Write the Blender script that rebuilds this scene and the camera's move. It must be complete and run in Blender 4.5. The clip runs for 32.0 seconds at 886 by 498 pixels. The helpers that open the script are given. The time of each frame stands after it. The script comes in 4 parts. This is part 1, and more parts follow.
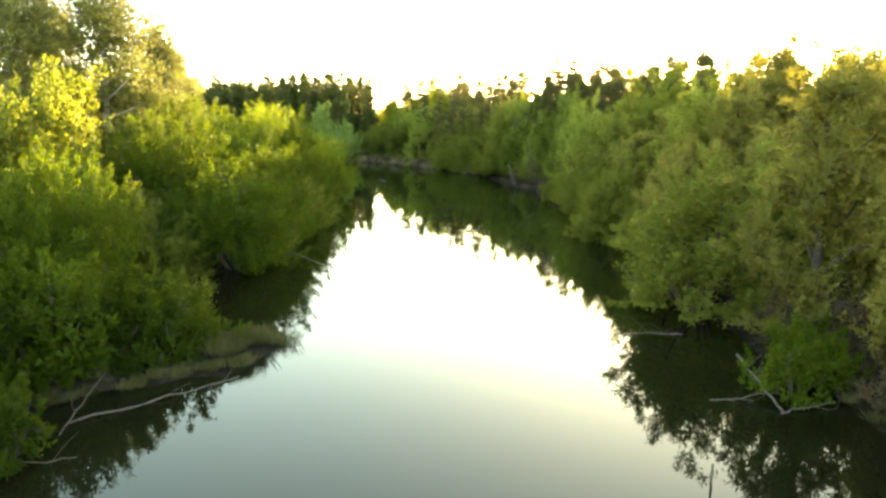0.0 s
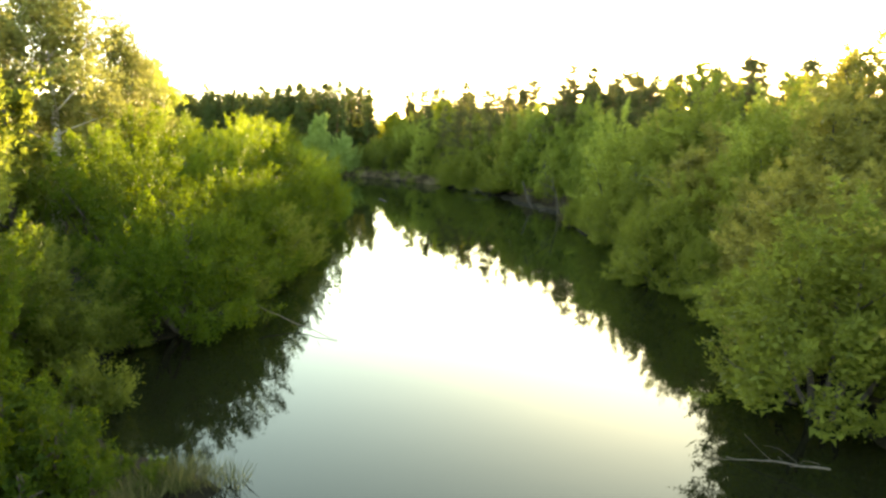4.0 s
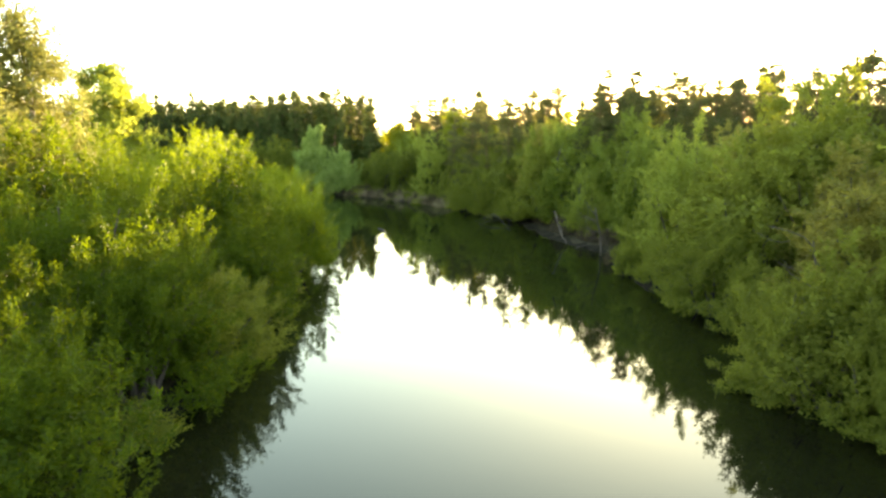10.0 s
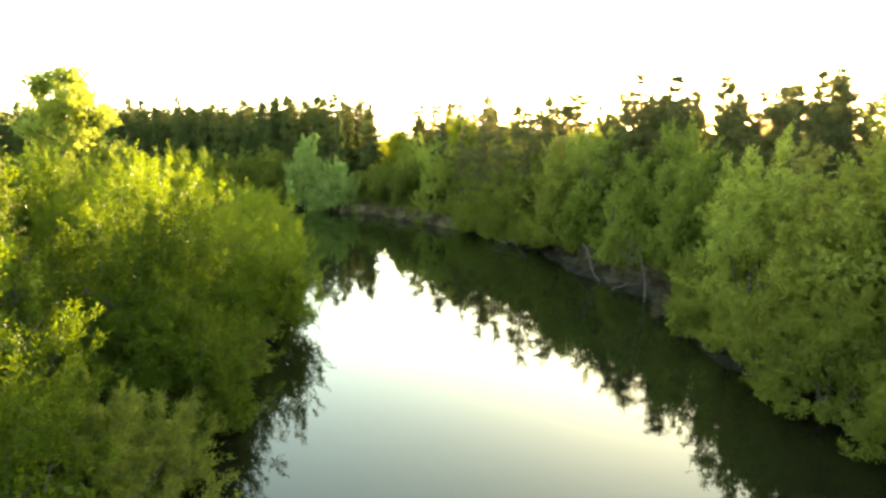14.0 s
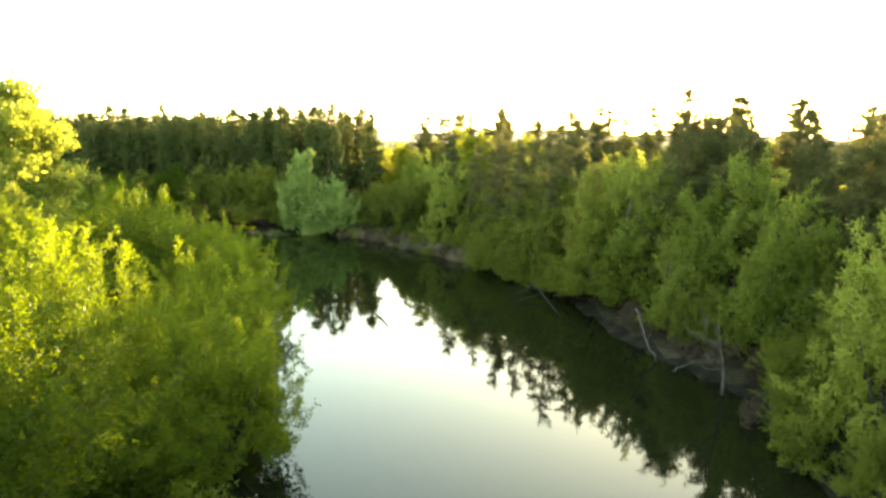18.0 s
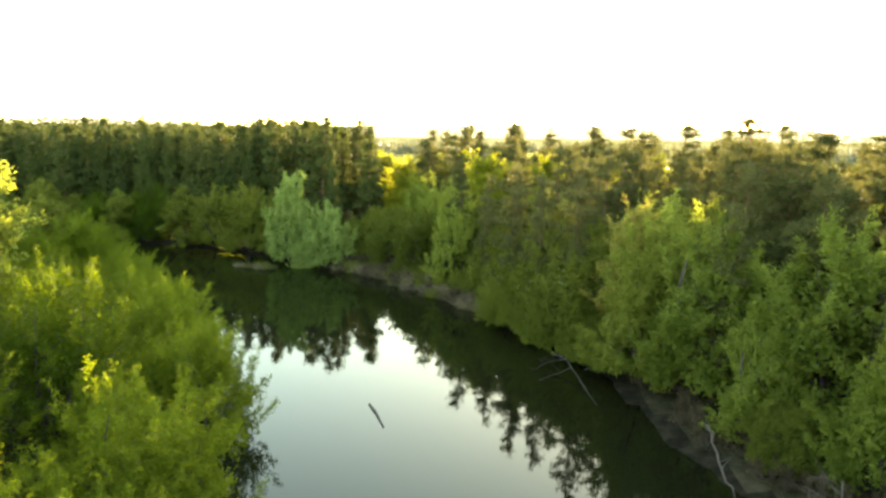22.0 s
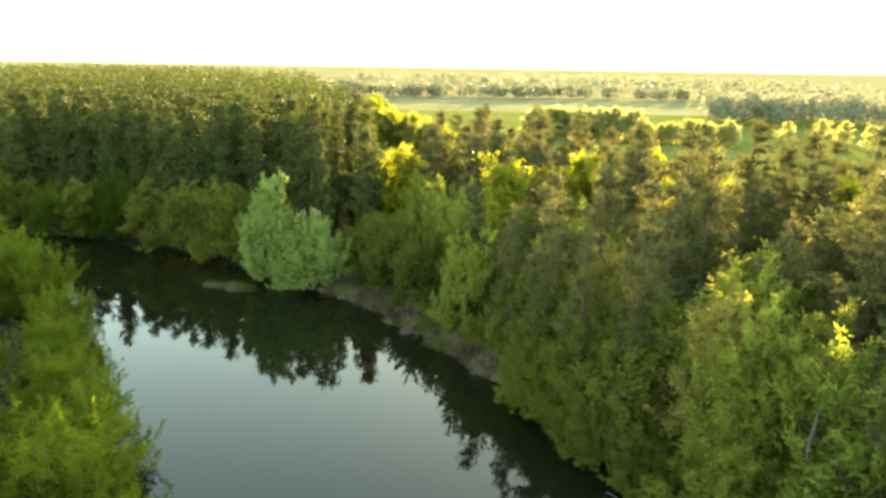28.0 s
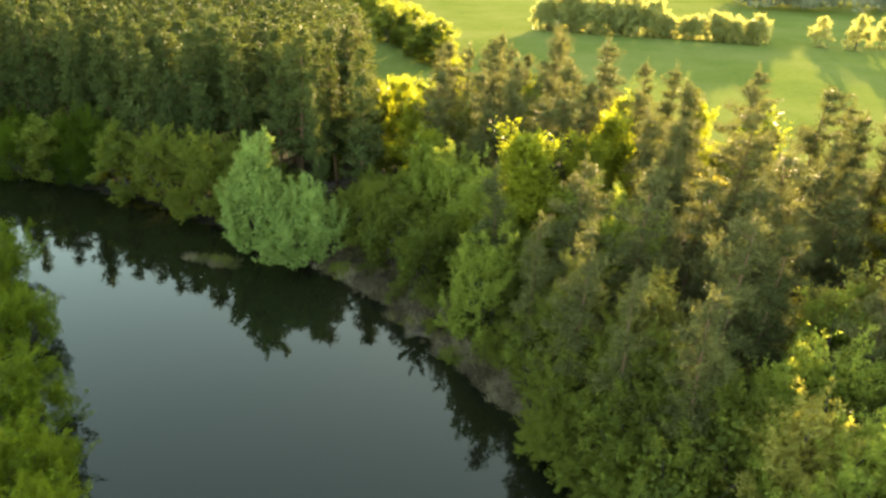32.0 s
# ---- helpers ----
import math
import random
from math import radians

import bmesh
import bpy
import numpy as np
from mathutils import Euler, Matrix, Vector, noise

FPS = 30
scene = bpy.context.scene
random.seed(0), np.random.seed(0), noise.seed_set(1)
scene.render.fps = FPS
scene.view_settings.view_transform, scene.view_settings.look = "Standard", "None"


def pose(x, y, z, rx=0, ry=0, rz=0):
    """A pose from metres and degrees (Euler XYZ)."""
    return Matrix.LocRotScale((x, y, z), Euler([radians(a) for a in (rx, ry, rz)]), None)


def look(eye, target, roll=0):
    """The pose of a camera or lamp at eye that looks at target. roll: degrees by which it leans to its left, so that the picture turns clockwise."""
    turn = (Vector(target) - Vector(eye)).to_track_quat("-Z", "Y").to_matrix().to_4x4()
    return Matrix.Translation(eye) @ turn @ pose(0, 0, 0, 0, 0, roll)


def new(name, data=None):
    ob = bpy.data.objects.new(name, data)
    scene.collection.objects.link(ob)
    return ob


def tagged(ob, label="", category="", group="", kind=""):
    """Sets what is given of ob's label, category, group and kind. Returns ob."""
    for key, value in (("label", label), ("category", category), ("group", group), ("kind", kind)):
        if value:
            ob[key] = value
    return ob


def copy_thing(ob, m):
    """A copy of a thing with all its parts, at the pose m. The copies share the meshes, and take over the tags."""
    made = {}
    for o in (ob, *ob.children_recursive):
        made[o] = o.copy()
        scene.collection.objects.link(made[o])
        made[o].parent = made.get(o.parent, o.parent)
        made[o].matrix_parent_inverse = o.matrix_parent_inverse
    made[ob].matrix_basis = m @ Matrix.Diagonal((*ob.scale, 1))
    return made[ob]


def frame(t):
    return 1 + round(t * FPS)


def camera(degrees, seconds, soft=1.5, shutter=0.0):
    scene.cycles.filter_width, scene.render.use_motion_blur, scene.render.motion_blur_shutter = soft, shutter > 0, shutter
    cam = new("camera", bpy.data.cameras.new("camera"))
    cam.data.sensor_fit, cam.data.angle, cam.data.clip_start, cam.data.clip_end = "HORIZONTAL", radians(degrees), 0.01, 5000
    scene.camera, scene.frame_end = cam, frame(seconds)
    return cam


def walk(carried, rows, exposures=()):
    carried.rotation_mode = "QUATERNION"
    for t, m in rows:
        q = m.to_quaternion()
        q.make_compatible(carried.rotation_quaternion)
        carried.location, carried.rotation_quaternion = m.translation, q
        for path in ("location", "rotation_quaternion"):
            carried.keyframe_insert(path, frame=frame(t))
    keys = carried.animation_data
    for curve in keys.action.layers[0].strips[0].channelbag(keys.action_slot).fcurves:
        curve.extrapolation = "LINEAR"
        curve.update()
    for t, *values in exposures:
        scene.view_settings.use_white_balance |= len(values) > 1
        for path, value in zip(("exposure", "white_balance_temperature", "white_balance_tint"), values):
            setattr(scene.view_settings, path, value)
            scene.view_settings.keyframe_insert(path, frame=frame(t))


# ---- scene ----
cam = camera(64.4, 32.0, soft=2.6)
PATH = [
    (0, (1.348, 0.544, 9.469), (1.276, 2.509, 9.106), 0.7),
    (0.5, (1.235, 1.788, 9.524), (1.162, 3.754, 9.163), 0.6),
    (1, (1.119, 3.055, 9.575), (1.044, 5.021, 9.218), 0.5),
    (1.5, (1.007, 4.355, 9.622), (0.93, 6.322, 9.266), 0.5),
    (2, (0.902, 5.674, 9.664), (0.826, 7.641, 9.314), 0.5),
    (4, (0.394, 11.066, 9.804), (0.314, 13.037, 9.47), 0.6),
    (7, (-0.325, 19.478, 10.124), (-0.413, 21.45, 9.803), 0.6),
    (9, (-0.853, 25.328, 10.368), (-0.947, 27.301, 10.056), 0.6),
    (11, (-1.262, 31.245, 10.857), (-1.362, 33.219, 10.55), 0.6),
    (13, (-1.806, 37.224, 11.505), (-1.91, 39.198, 11.201), 0.6),
    (14, (-2.196, 40.277, 11.978), (-2.301, 42.251, 11.675), 0.6),
    (17, (-3.61, 49.554, 13.94), (-3.717, 51.528, 13.636), 0.9),
    (18, (-3.991, 52.72, 14.715), (-4.101, 54.694, 14.409), 0.8),
    (19, (-4.336, 55.899, 15.583), (-4.448, 57.872, 15.273), 0.8),
    (20, (-4.635, 59.003, 16.488), (-4.748, 60.975, 16.172), 0.8),
    (21, (-4.88, 62.017, 17.397), (-4.997, 63.988, 17.078), 0.7),
    (22, (-5.092, 64.989, 18.351), (-5.213, 66.959, 18.029), 0.7),
    (23, (-5.265, 67.952, 19.367), (-5.391, 69.922, 19.042), 0.7),
    (24, (-5.427, 70.924, 20.467), (-5.557, 72.893, 20.143), 0.7),
    (25, (-5.655, 73.909, 21.625), (-5.789, 75.876, 21.288), 0.8),
    (25.5, (-5.816, 75.398, 22.226), (-5.951, 77.362, 21.873), 0.8),
    (27.5, (-6.586, 81.299, 24.746), (-6.721, 83.239, 24.277), 0.9),
    (28, (-6.785, 82.778, 25.459), (-6.918, 84.707, 24.948), 0.9),
    (29, (-7.269, 85.765, 27.067), (-7.401, 87.669, 26.47), 0.9),
    (30, (-7.792, 88.796, 28.865), (-7.919, 90.67, 28.18), 1.0),
    (31, (-8.337, 91.862, 30.757), (-8.458, 93.702, 29.984), 1.2),
    (32, (-8.878, 95.003, 32.698), (-8.991, 96.807, 31.843), 1.5),
]
walk(cam, [(t, look(eye, target, roll)) for t, eye, target, roll in PATH],
     [(0.0, 4.25, 10400, 18), (32.0, 4.25, 10400, 18)])

# ---------------------------------------------------------------- light
SUN_EL, SUN_AZ = 5.8, 18.0          # degrees above the horizon, degrees from +y towards +x
world = bpy.data.worlds.new("evening_sky")
scene.world = world
world.use_nodes = True
wt = world.node_tree
wt.nodes.clear()
sky = wt.nodes.new("ShaderNodeTexSky")
sky.sky_type = "NISHITA"
sky.sun_disc = False
sky.sun_elevation, sky.sun_rotation = radians(SUN_EL), radians(SUN_AZ)
sky.air_density, sky.dust_density, sky.ozone_density = 0.7, 0.5, 1.5
bg = wt.nodes.new("ShaderNodeBackground")
bg.inputs["Strength"].default_value = 0.15
wo = wt.nodes.new("ShaderNodeOutputWorld")
wt.links.new(sky.outputs[0], bg.inputs["Color"])
wt.links.new(bg.outputs[0], wo.inputs["Surface"])

sun_data = bpy.data.lights.new("sun", "SUN")
sun_data.energy, sun_data.angle, sun_data.color = 3.6, radians(0.6), (1.0, 0.87, 0.67)
sun = new("sun", sun_data)
sun_dir = Vector((math.sin(radians(SUN_AZ)) * math.cos(radians(SUN_EL)), math.cos(radians(SUN_AZ)) * math.cos(radians(SUN_EL)), math.sin(radians(SUN_EL))))
sun.matrix_world = look(sun_dir * 300, (0, 0, 0))


# ---------------------------------------------------------------- materials
def material(name):
    m = bpy.data.materials.new(name)
    m.use_nodes = True
    nt = m.node_tree
    nt.nodes.clear()
    out = nt.nodes.new("ShaderNodeOutputMaterial")
    return m, nt, out


def node(nt, kind, **values):
    n = nt.nodes.new(kind)
    for key, value in values.items():
        n.inputs[key.replace("_", " ")].default_value = value
    return n


def ramp(nt, source, stops):
    r = nt.nodes.new("ShaderNodeValToRGB")
    while len(r.color_ramp.elements) < len(stops):
        r.color_ramp.elements.new(0.5)
    for e, (at, colour) in zip(r.color_ramp.elements, stops):
        e.position, e.color = at, (*colour, 1)
    nt.links.new(source, r.inputs[0])
    return r


def mixed(nt, factor, a, b, blend="MIX"):
    m = nt.nodes.new("ShaderNodeMix")
    m.data_type, m.blend_type = "RGBA", blend
    for socket, value in ((m.inputs[0], factor), (m.inputs[6], a), (m.inputs[7], b)):
        if isinstance(value, (int, float)):
            socket.default_value = value
        elif isinstance(value, tuple):
            socket.default_value = (*value, 1)
        else:
            nt.links.new(value, socket)
    return m.outputs[2]


def leaf_material(name, dark, light, through_colour, translucency=0.45, gloss=0.5):
    """Leaves: hue varies from tree to tree, from clump to clump and from leaf to leaf; light shines through them."""
    m, nt, out = material(name)
    info = nt.nodes.new("ShaderNodeObjectInfo")
    geo = nt.nodes.new("ShaderNodeNewGeometry")
    tex = nt.nodes.new("ShaderNodeTexCoord")
    big = node(nt, "ShaderNodeTexNoise", Scale=0.9, Detail=3.0)
    nt.links.new(tex.outputs["Object"], big.inputs["Vector"])
    add = nt.nodes.new("ShaderNodeMath")
    add.operation = "MULTIPLY_ADD"
    nt.links.new(geo.outputs["Random Per Island"], add.inputs[0])
    add.inputs[1].default_value = 0.16
    nt.links.new(big.outputs["Fac"], add.inputs[2])
    sub = nt.nodes.new("ShaderNodeMath")
    sub.operation = "MULTIPLY_ADD"
    nt.links.new(info.outputs["Random"], sub.inputs[0])
    sub.inputs[1].default_value = 0.6
    nt.links.new(add.outputs[0], sub.inputs[2])
    base = ramp(nt, sub.outputs[0], [(0.55, dark), (0.98, light)])
    p = node(nt, "ShaderNodeBsdfPrincipled", Roughness=gloss)
    p.inputs["Specular IOR Level"].default_value = 0.04
    nt.links.new(base.outputs[0], p.inputs["Base Color"])
    tr = nt.nodes.new("ShaderNodeBsdfTranslucent")
    nt.links.new(mixed(nt, 0.6, base.outputs[0], through_colour), tr.inputs["Color"])
    mix = nt.nodes.new("ShaderNodeMixShader")
    mix.inputs[0].default_value = translucency
    nt.links.new(p.outputs[0], mix.inputs[1])
    nt.links.new(tr.outputs[0], mix.inputs[2])
    nt.links.new(mix.outputs[0], out.inputs["Surface"])
    return m


def rough_material(name, stops, scale=4.0, bump=0.4, roughness=0.85, stretch=(1, 1, 1), fine=6.0, coords="Object", gloss=0.05):
    """A rough natural surface: two sizes of noise drive colour and relief."""
    m, nt, out = material(name)
    tex = nt.nodes.new("ShaderNodeTexCoord")
    mp = nt.nodes.new("ShaderNodeMapping")
    mp.inputs["Scale"].default_value = stretch
    nt.links.new(tex.outputs[coords], mp.inputs["Vector"])
    a = node(nt, "ShaderNodeTexNoise", Scale=scale, Detail=6.0, Roughness=0.65)
    b = node(nt, "ShaderNodeTexNoise", Scale=scale * fine, Detail=4.0)
    for n in (a, b):
        nt.links.new(mp.outputs[0], n.inputs["Vector"])
    both = nt.nodes.new("ShaderNodeMath")
    both.operation = "MULTIPLY_ADD"
    nt.links.new(b.outputs["Fac"], both.inputs[0])
    both.inputs[1].default_value = 0.35
    nt.links.new(a.outputs["Fac"], both.inputs[2])
    colour = ramp(nt, both.outputs[0], stops)
    p = node(nt, "ShaderNodeBsdfPrincipled", Roughness=roughness)
    p.inputs["Specular IOR Level"].default_value = gloss
    nt.links.new(colour.outputs[0], p.inputs["Base Color"])
    bm_ = node(nt, "ShaderNodeBump", Strength=bump, Distance=0.05)
    nt.links.new(both.outputs[0], bm_.inputs["Height"])
    nt.links.new(bm_.outputs[0], p.inputs["Normal"])
    nt.links.new(p.outputs[0], out.inputs["Surface"])
    return m


LEAF_WILLOW = leaf_material("willow_leaves", (0.011, 0.029, 0.004), (0.046, 0.082, 0.008), (0.18, 0.255, 0.009), 0.38)
# brighter copy of the willow leaf: stronger light on the farther bank, as colour
LEAF_WILLOW_LIT = leaf_material("lit_willow_leaves", (0.034, 0.066, 0.009), (0.100, 0.142, 0.014), (0.24, 0.32, 0.012), 0.46)
LEAF_BANK = leaf_material("bank_leaves", (0.046, 0.068, 0.015), (0.122, 0.150, 0.026), (0.27, 0.31, 0.026), 0.46)
# alder tones lifted and warmed to imitate the sun's glare over the east bank
LEAF_ALDER = leaf_material("alder_leaves", (0.088, 0.098, 0.024), (0.21, 0.195, 0.045), (0.37, 0.33, 0.04), 0.46)
LEAF_SILVER = leaf_material("silver_willow_leaves", (0.11, 0.18, 0.042), (0.28, 0.38, 0.105), (0.30, 0.40, 0.06), 0.4)
LEAF_POPLAR = leaf_material("poplar_leaves", (0.066, 0.108, 0.020), (0.175, 0.22, 0.040), (0.36, 0.42, 0.05), 0.5)
# the yellow of low sunlight is put into these leaf tones
LEAF_SUNLIT = leaf_material("sunlit_leaves", (0.09, 0.12, 0.014), (0.17, 0.20, 0.020), (0.30, 0.32, 0.02), 0.48)
LEAF_BIRCH = leaf_material("birch_leaves", (0.08, 0.095, 0.028), (0.17, 0.18, 0.05), (0.20, 0.21, 0.05), 0.32)
NEEDLE = leaf_material("pine_needles", (0.044, 0.058, 0.018), (0.094, 0.100, 0.032), (0.12, 0.118, 0.028), 0.26, 0.7)
NEEDLE_DARK = leaf_material("forest_needles", (0.022, 0.042, 0.012), (0.058, 0.080, 0.022), (0.10, 0.115, 0.02), 0.22, 0.7)
REED_DRY = leaf_material("dry_reed", (0.13, 0.11, 0.055), (0.27, 0.225, 0.125), (0.22, 0.185, 0.09), 0.3)
# hedgerow tones raised towards the pale haze over the meadow
LEAF_HEDGE_HAZED = leaf_material("hazed_hedgerow_leaves", (0.17, 0.19, 0.06), (0.29, 0.30, 0.10), (0.36, 0.35, 0.09), 0.5)
# far foliage lightened and greyed: the haze is in the leaf tones
LEAF_FAR_HAZED = leaf_material("hazed_far_leaves", (0.13, 0.15, 0.085), (0.21, 0.225, 0.13), (0.16, 0.17, 0.09), 0.3)
BRUSH = leaf_material("dry_brush", (0.05, 0.038, 0.02), (0.1, 0.078, 0.043), (0.095, 0.074, 0.038), 0.25)
REED_GREEN = leaf_material("green_reed", (0.040, 0.052, 0.016), (0.105, 0.105, 0.040), (0.16, 0.16, 0.045), 0.3)
BARK = rough_material("grey_bark", [(0.35, (0.025, 0.021, 0.016)), (0.8, (0.085, 0.072, 0.055))], 5.0, 0.7, 0.9, (1, 1, 0.25))
BARK_PINE = rough_material("pine_bark", [(0.35, (0.06, 0.035, 0.02)), (0.8, (0.17, 0.10, 0.058))], 5.0, 0.8, 0.9, (1, 1, 0.3))
BARK_BIRCH = rough_material("birch_bark", [(0.38, (0.06, 0.055, 0.05)), (0.55, (0.42, 0.40, 0.36))], 4.0, 0.4, 0.7, (0.6, 0.6, 1.6))
DRIFT = rough_material("weathered_wood", [(0.35, (0.032, 0.027, 0.020)), (0.8, (0.115, 0.100, 0.076))], 6.0, 0.6, 0.85, (1, 1, 0.3))
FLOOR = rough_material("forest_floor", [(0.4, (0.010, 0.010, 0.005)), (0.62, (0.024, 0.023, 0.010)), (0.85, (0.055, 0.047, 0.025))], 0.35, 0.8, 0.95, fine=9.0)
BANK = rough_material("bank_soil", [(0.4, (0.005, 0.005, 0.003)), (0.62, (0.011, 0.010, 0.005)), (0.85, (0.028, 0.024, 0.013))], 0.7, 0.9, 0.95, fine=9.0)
# far field paled in its base colour to stand in for distance haze
FIELD_HAZED = rough_material("hazed_far_field", [(0.36, (0.10, 0.12, 0.045)), (0.6, (0.155, 0.165, 0.07)), (0.9, (0.22, 0.21, 0.11))], 0.006, 0.3, 0.95, fine=8.0, gloss=0.0)
DRYBANK = rough_material("dry_grass_bank", [(0.42, (0.018, 0.015, 0.008)), (0.62, (0.048, 0.041, 0.024)), (0.85, (0.12, 0.10, 0.065))], 0.9, 0.9, 0.95, fine=9.0)
FIELD = rough_material("meadow_grass", [(0.38, (0.060, 0.095, 0.020)), (0.6, (0.095, 0.125, 0.026)), (0.9, (0.135, 0.150, 0.042))], 0.03, 0.6, 0.9, fine=25.0, gloss=0.0)


def water_material():
    m, nt, out = material("river_water")
    tex = nt.nodes.new("ShaderNodeTexCoord")
    a = node(nt, "ShaderNodeTexNoise", Scale=0.35, Detail=3.0)
    b = node(nt, "ShaderNodeTexNoise", Scale=2.2, Detail=2.0)
    for n in (a, b):
        nt.links.new(tex.outputs["Object"], n.inputs["Vector"])
    s = nt.nodes.new("ShaderNodeMath")
    s.operation = "MULTIPLY_ADD"
    nt.links.new(b.outputs["Fac"], s.inputs[0])
    s.inputs[1].default_value = 0.12
    nt.links.new(a.outputs["Fac"], s.inputs[2])
    bump = node(nt, "ShaderNodeBump", Strength=0.06, Distance=0.05)
    nt.links.new(s.outputs[0], bump.inputs["Height"])
    deep = nt.nodes.new("ShaderNodeBsdfDiffuse")
    deep.inputs["Color"].default_value = (0.006, 0.007, 0.003, 1)
    gloss = node(nt, "ShaderNodeBsdfGlossy", Roughness=0.03)
    gloss.inputs["Color"].default_value = (0.87, 1.0, 0.79, 1)
    fresnel = node(nt, "ShaderNodeFresnel", IOR=1.34)
    mix = nt.nodes.new("ShaderNodeMixShader")
    nt.links.new(fresnel.outputs[0], mix.inputs[0])
    nt.links.new(deep.outputs[0], mix.inputs[1])
    nt.links.new(gloss.outputs[0], mix.inputs[2])
    for n in (gloss, fresnel):
        nt.links.new(bump.outputs[0], n.inputs["Normal"])
    nt.links.new(mix.outputs[0], out.inputs["Surface"])
    return m


WATER = water_material()


# ---------------------------------------------------------------- mesh helpers
def mesh_object(name, verts, faces, mat, parent=None, label="", smooth=False):
    me = bpy.data.meshes.new(name)
    me.from_pydata(verts if isinstance(verts, list) else verts.tolist(), [], faces if isinstance(faces, list) else faces.tolist())
    me.materials.append(mat)
    if smooth:
        me.polygons.foreach_set("use_smooth", [True] * len(me.polygons))
    ob = new(name, me)
    ob.parent = parent
    if label:
        ob["label"] = label
    return ob


def unit(v):
    return v / (np.linalg.norm(v, axis=-1, keepdims=True) + 1e-9)


class Tubes:
    """Tapered, slightly crooked limbs, gathered into one mesh."""

    def __init__(self):
        self.v, self.f, self.n = [], [], 0

    def add(self, points, radii, sides=6):
        pts = np.asarray(points, float)
        ways = unit(np.gradient(pts, axis=0))
        side = unit(np.cross(ways, [0.31, 0.17, 0.93]) + 1e-6)
        up = np.cross(ways, side)
        a = np.linspace(0, 2 * np.pi, sides, endpoint=False)
        ring = pts[:, None] + np.asarray(radii)[:, None, None] * (np.cos(a)[None, :, None] * side[:, None] + np.sin(a)[None, :, None] * up[:, None])
        self.v.append(ring.reshape(-1, 3))
        k = len(pts)
        for i in range(k - 1):
            for j in range(sides):
                p, q = self.n + i * sides + j, self.n + i * sides + (j + 1) % sides
                self.f.append((p, q, q + sides, p + sides))
        self.f.append(tuple(self.n + (k - 1) * sides + j for j in range(sides)))
        self.f.append(tuple(self.n + sides - 1 - j for j in range(sides)))
        self.n += k * sides

    def limb(self, rng, a, b, r0, r1, bend=0.12, steps=5, sides=5):
        a, b = np.asarray(a, float), np.asarray(b, float)
        t = np.linspace(0, 1, steps)[:, None]
        pts = a + (b - a) * t
        off = rng.normal(0, bend * np.linalg.norm(b - a) * 0.4, 3)
        pts += np.sin(t * np.pi) * off
        pts[:, 2] += (t[:, 0] ** 2 - t[:, 0]) * bend * np.linalg.norm(b - a) * 0.6
        self.add(pts, np.linspace(r0, r1, steps), sides)

    def object(self, name, mat, parent, label=""):
        return mesh_object(name, np.concatenate(self.v), self.f, mat, parent, label, smooth=True)


def leaves(rng, at, way, length, width, kite):
    """Leaf blades as kites (two triangles, folded a little) or single triangles. at, way: n x 3."""
    n = len(at)
    way = unit(way)
    side = unit(np.cross(way, rng.normal(0, 1, (n, 3))))
    L = (length * rng.uniform(0.6, 1.3, n))[:, None]
    W = (width * rng.uniform(0.7, 1.25, n))[:, None]
    if kite:
        fold = np.cross(way, side) * W * 0.25
        v = np.stack([at, at + way * L * 0.45 + side * W * 0.5 + fold, at + way * L, at + way * L * 0.45 - side * W * 0.5 + fold], 1)
        k = np.arange(n)[:, None] * 4
        return v.reshape(-1, 3), k + np.array([[0, 1, 2, 3]])
    v = np.stack([at - side * W * 0.5, at + side * W * 0.5, at + way * L], 1)
    return v.reshape(-1, 3), np.arange(n)[:, None] * 3 + np.array([[0, 1, 2]])


def fast_mesh(name, verts, faces, mat):
    """A mesh from arrays of equal-sided faces."""
    me = bpy.data.meshes.new(name)
    me.vertices.add(len(verts))
    me.vertices.foreach_set("co", np.asarray(verts, np.float32).ravel())
    me.loops.add(faces.size)
    me.loops.foreach_set("vertex_index", faces.astype(np.int32).ravel())
    me.polygons.add(len(faces))
    me.polygons.foreach_set("loop_start", np.arange(0, faces.size, faces.shape[1], dtype=np.int32))
    me.materials.append(mat)
    me.update(calc_edges=True)
    return me


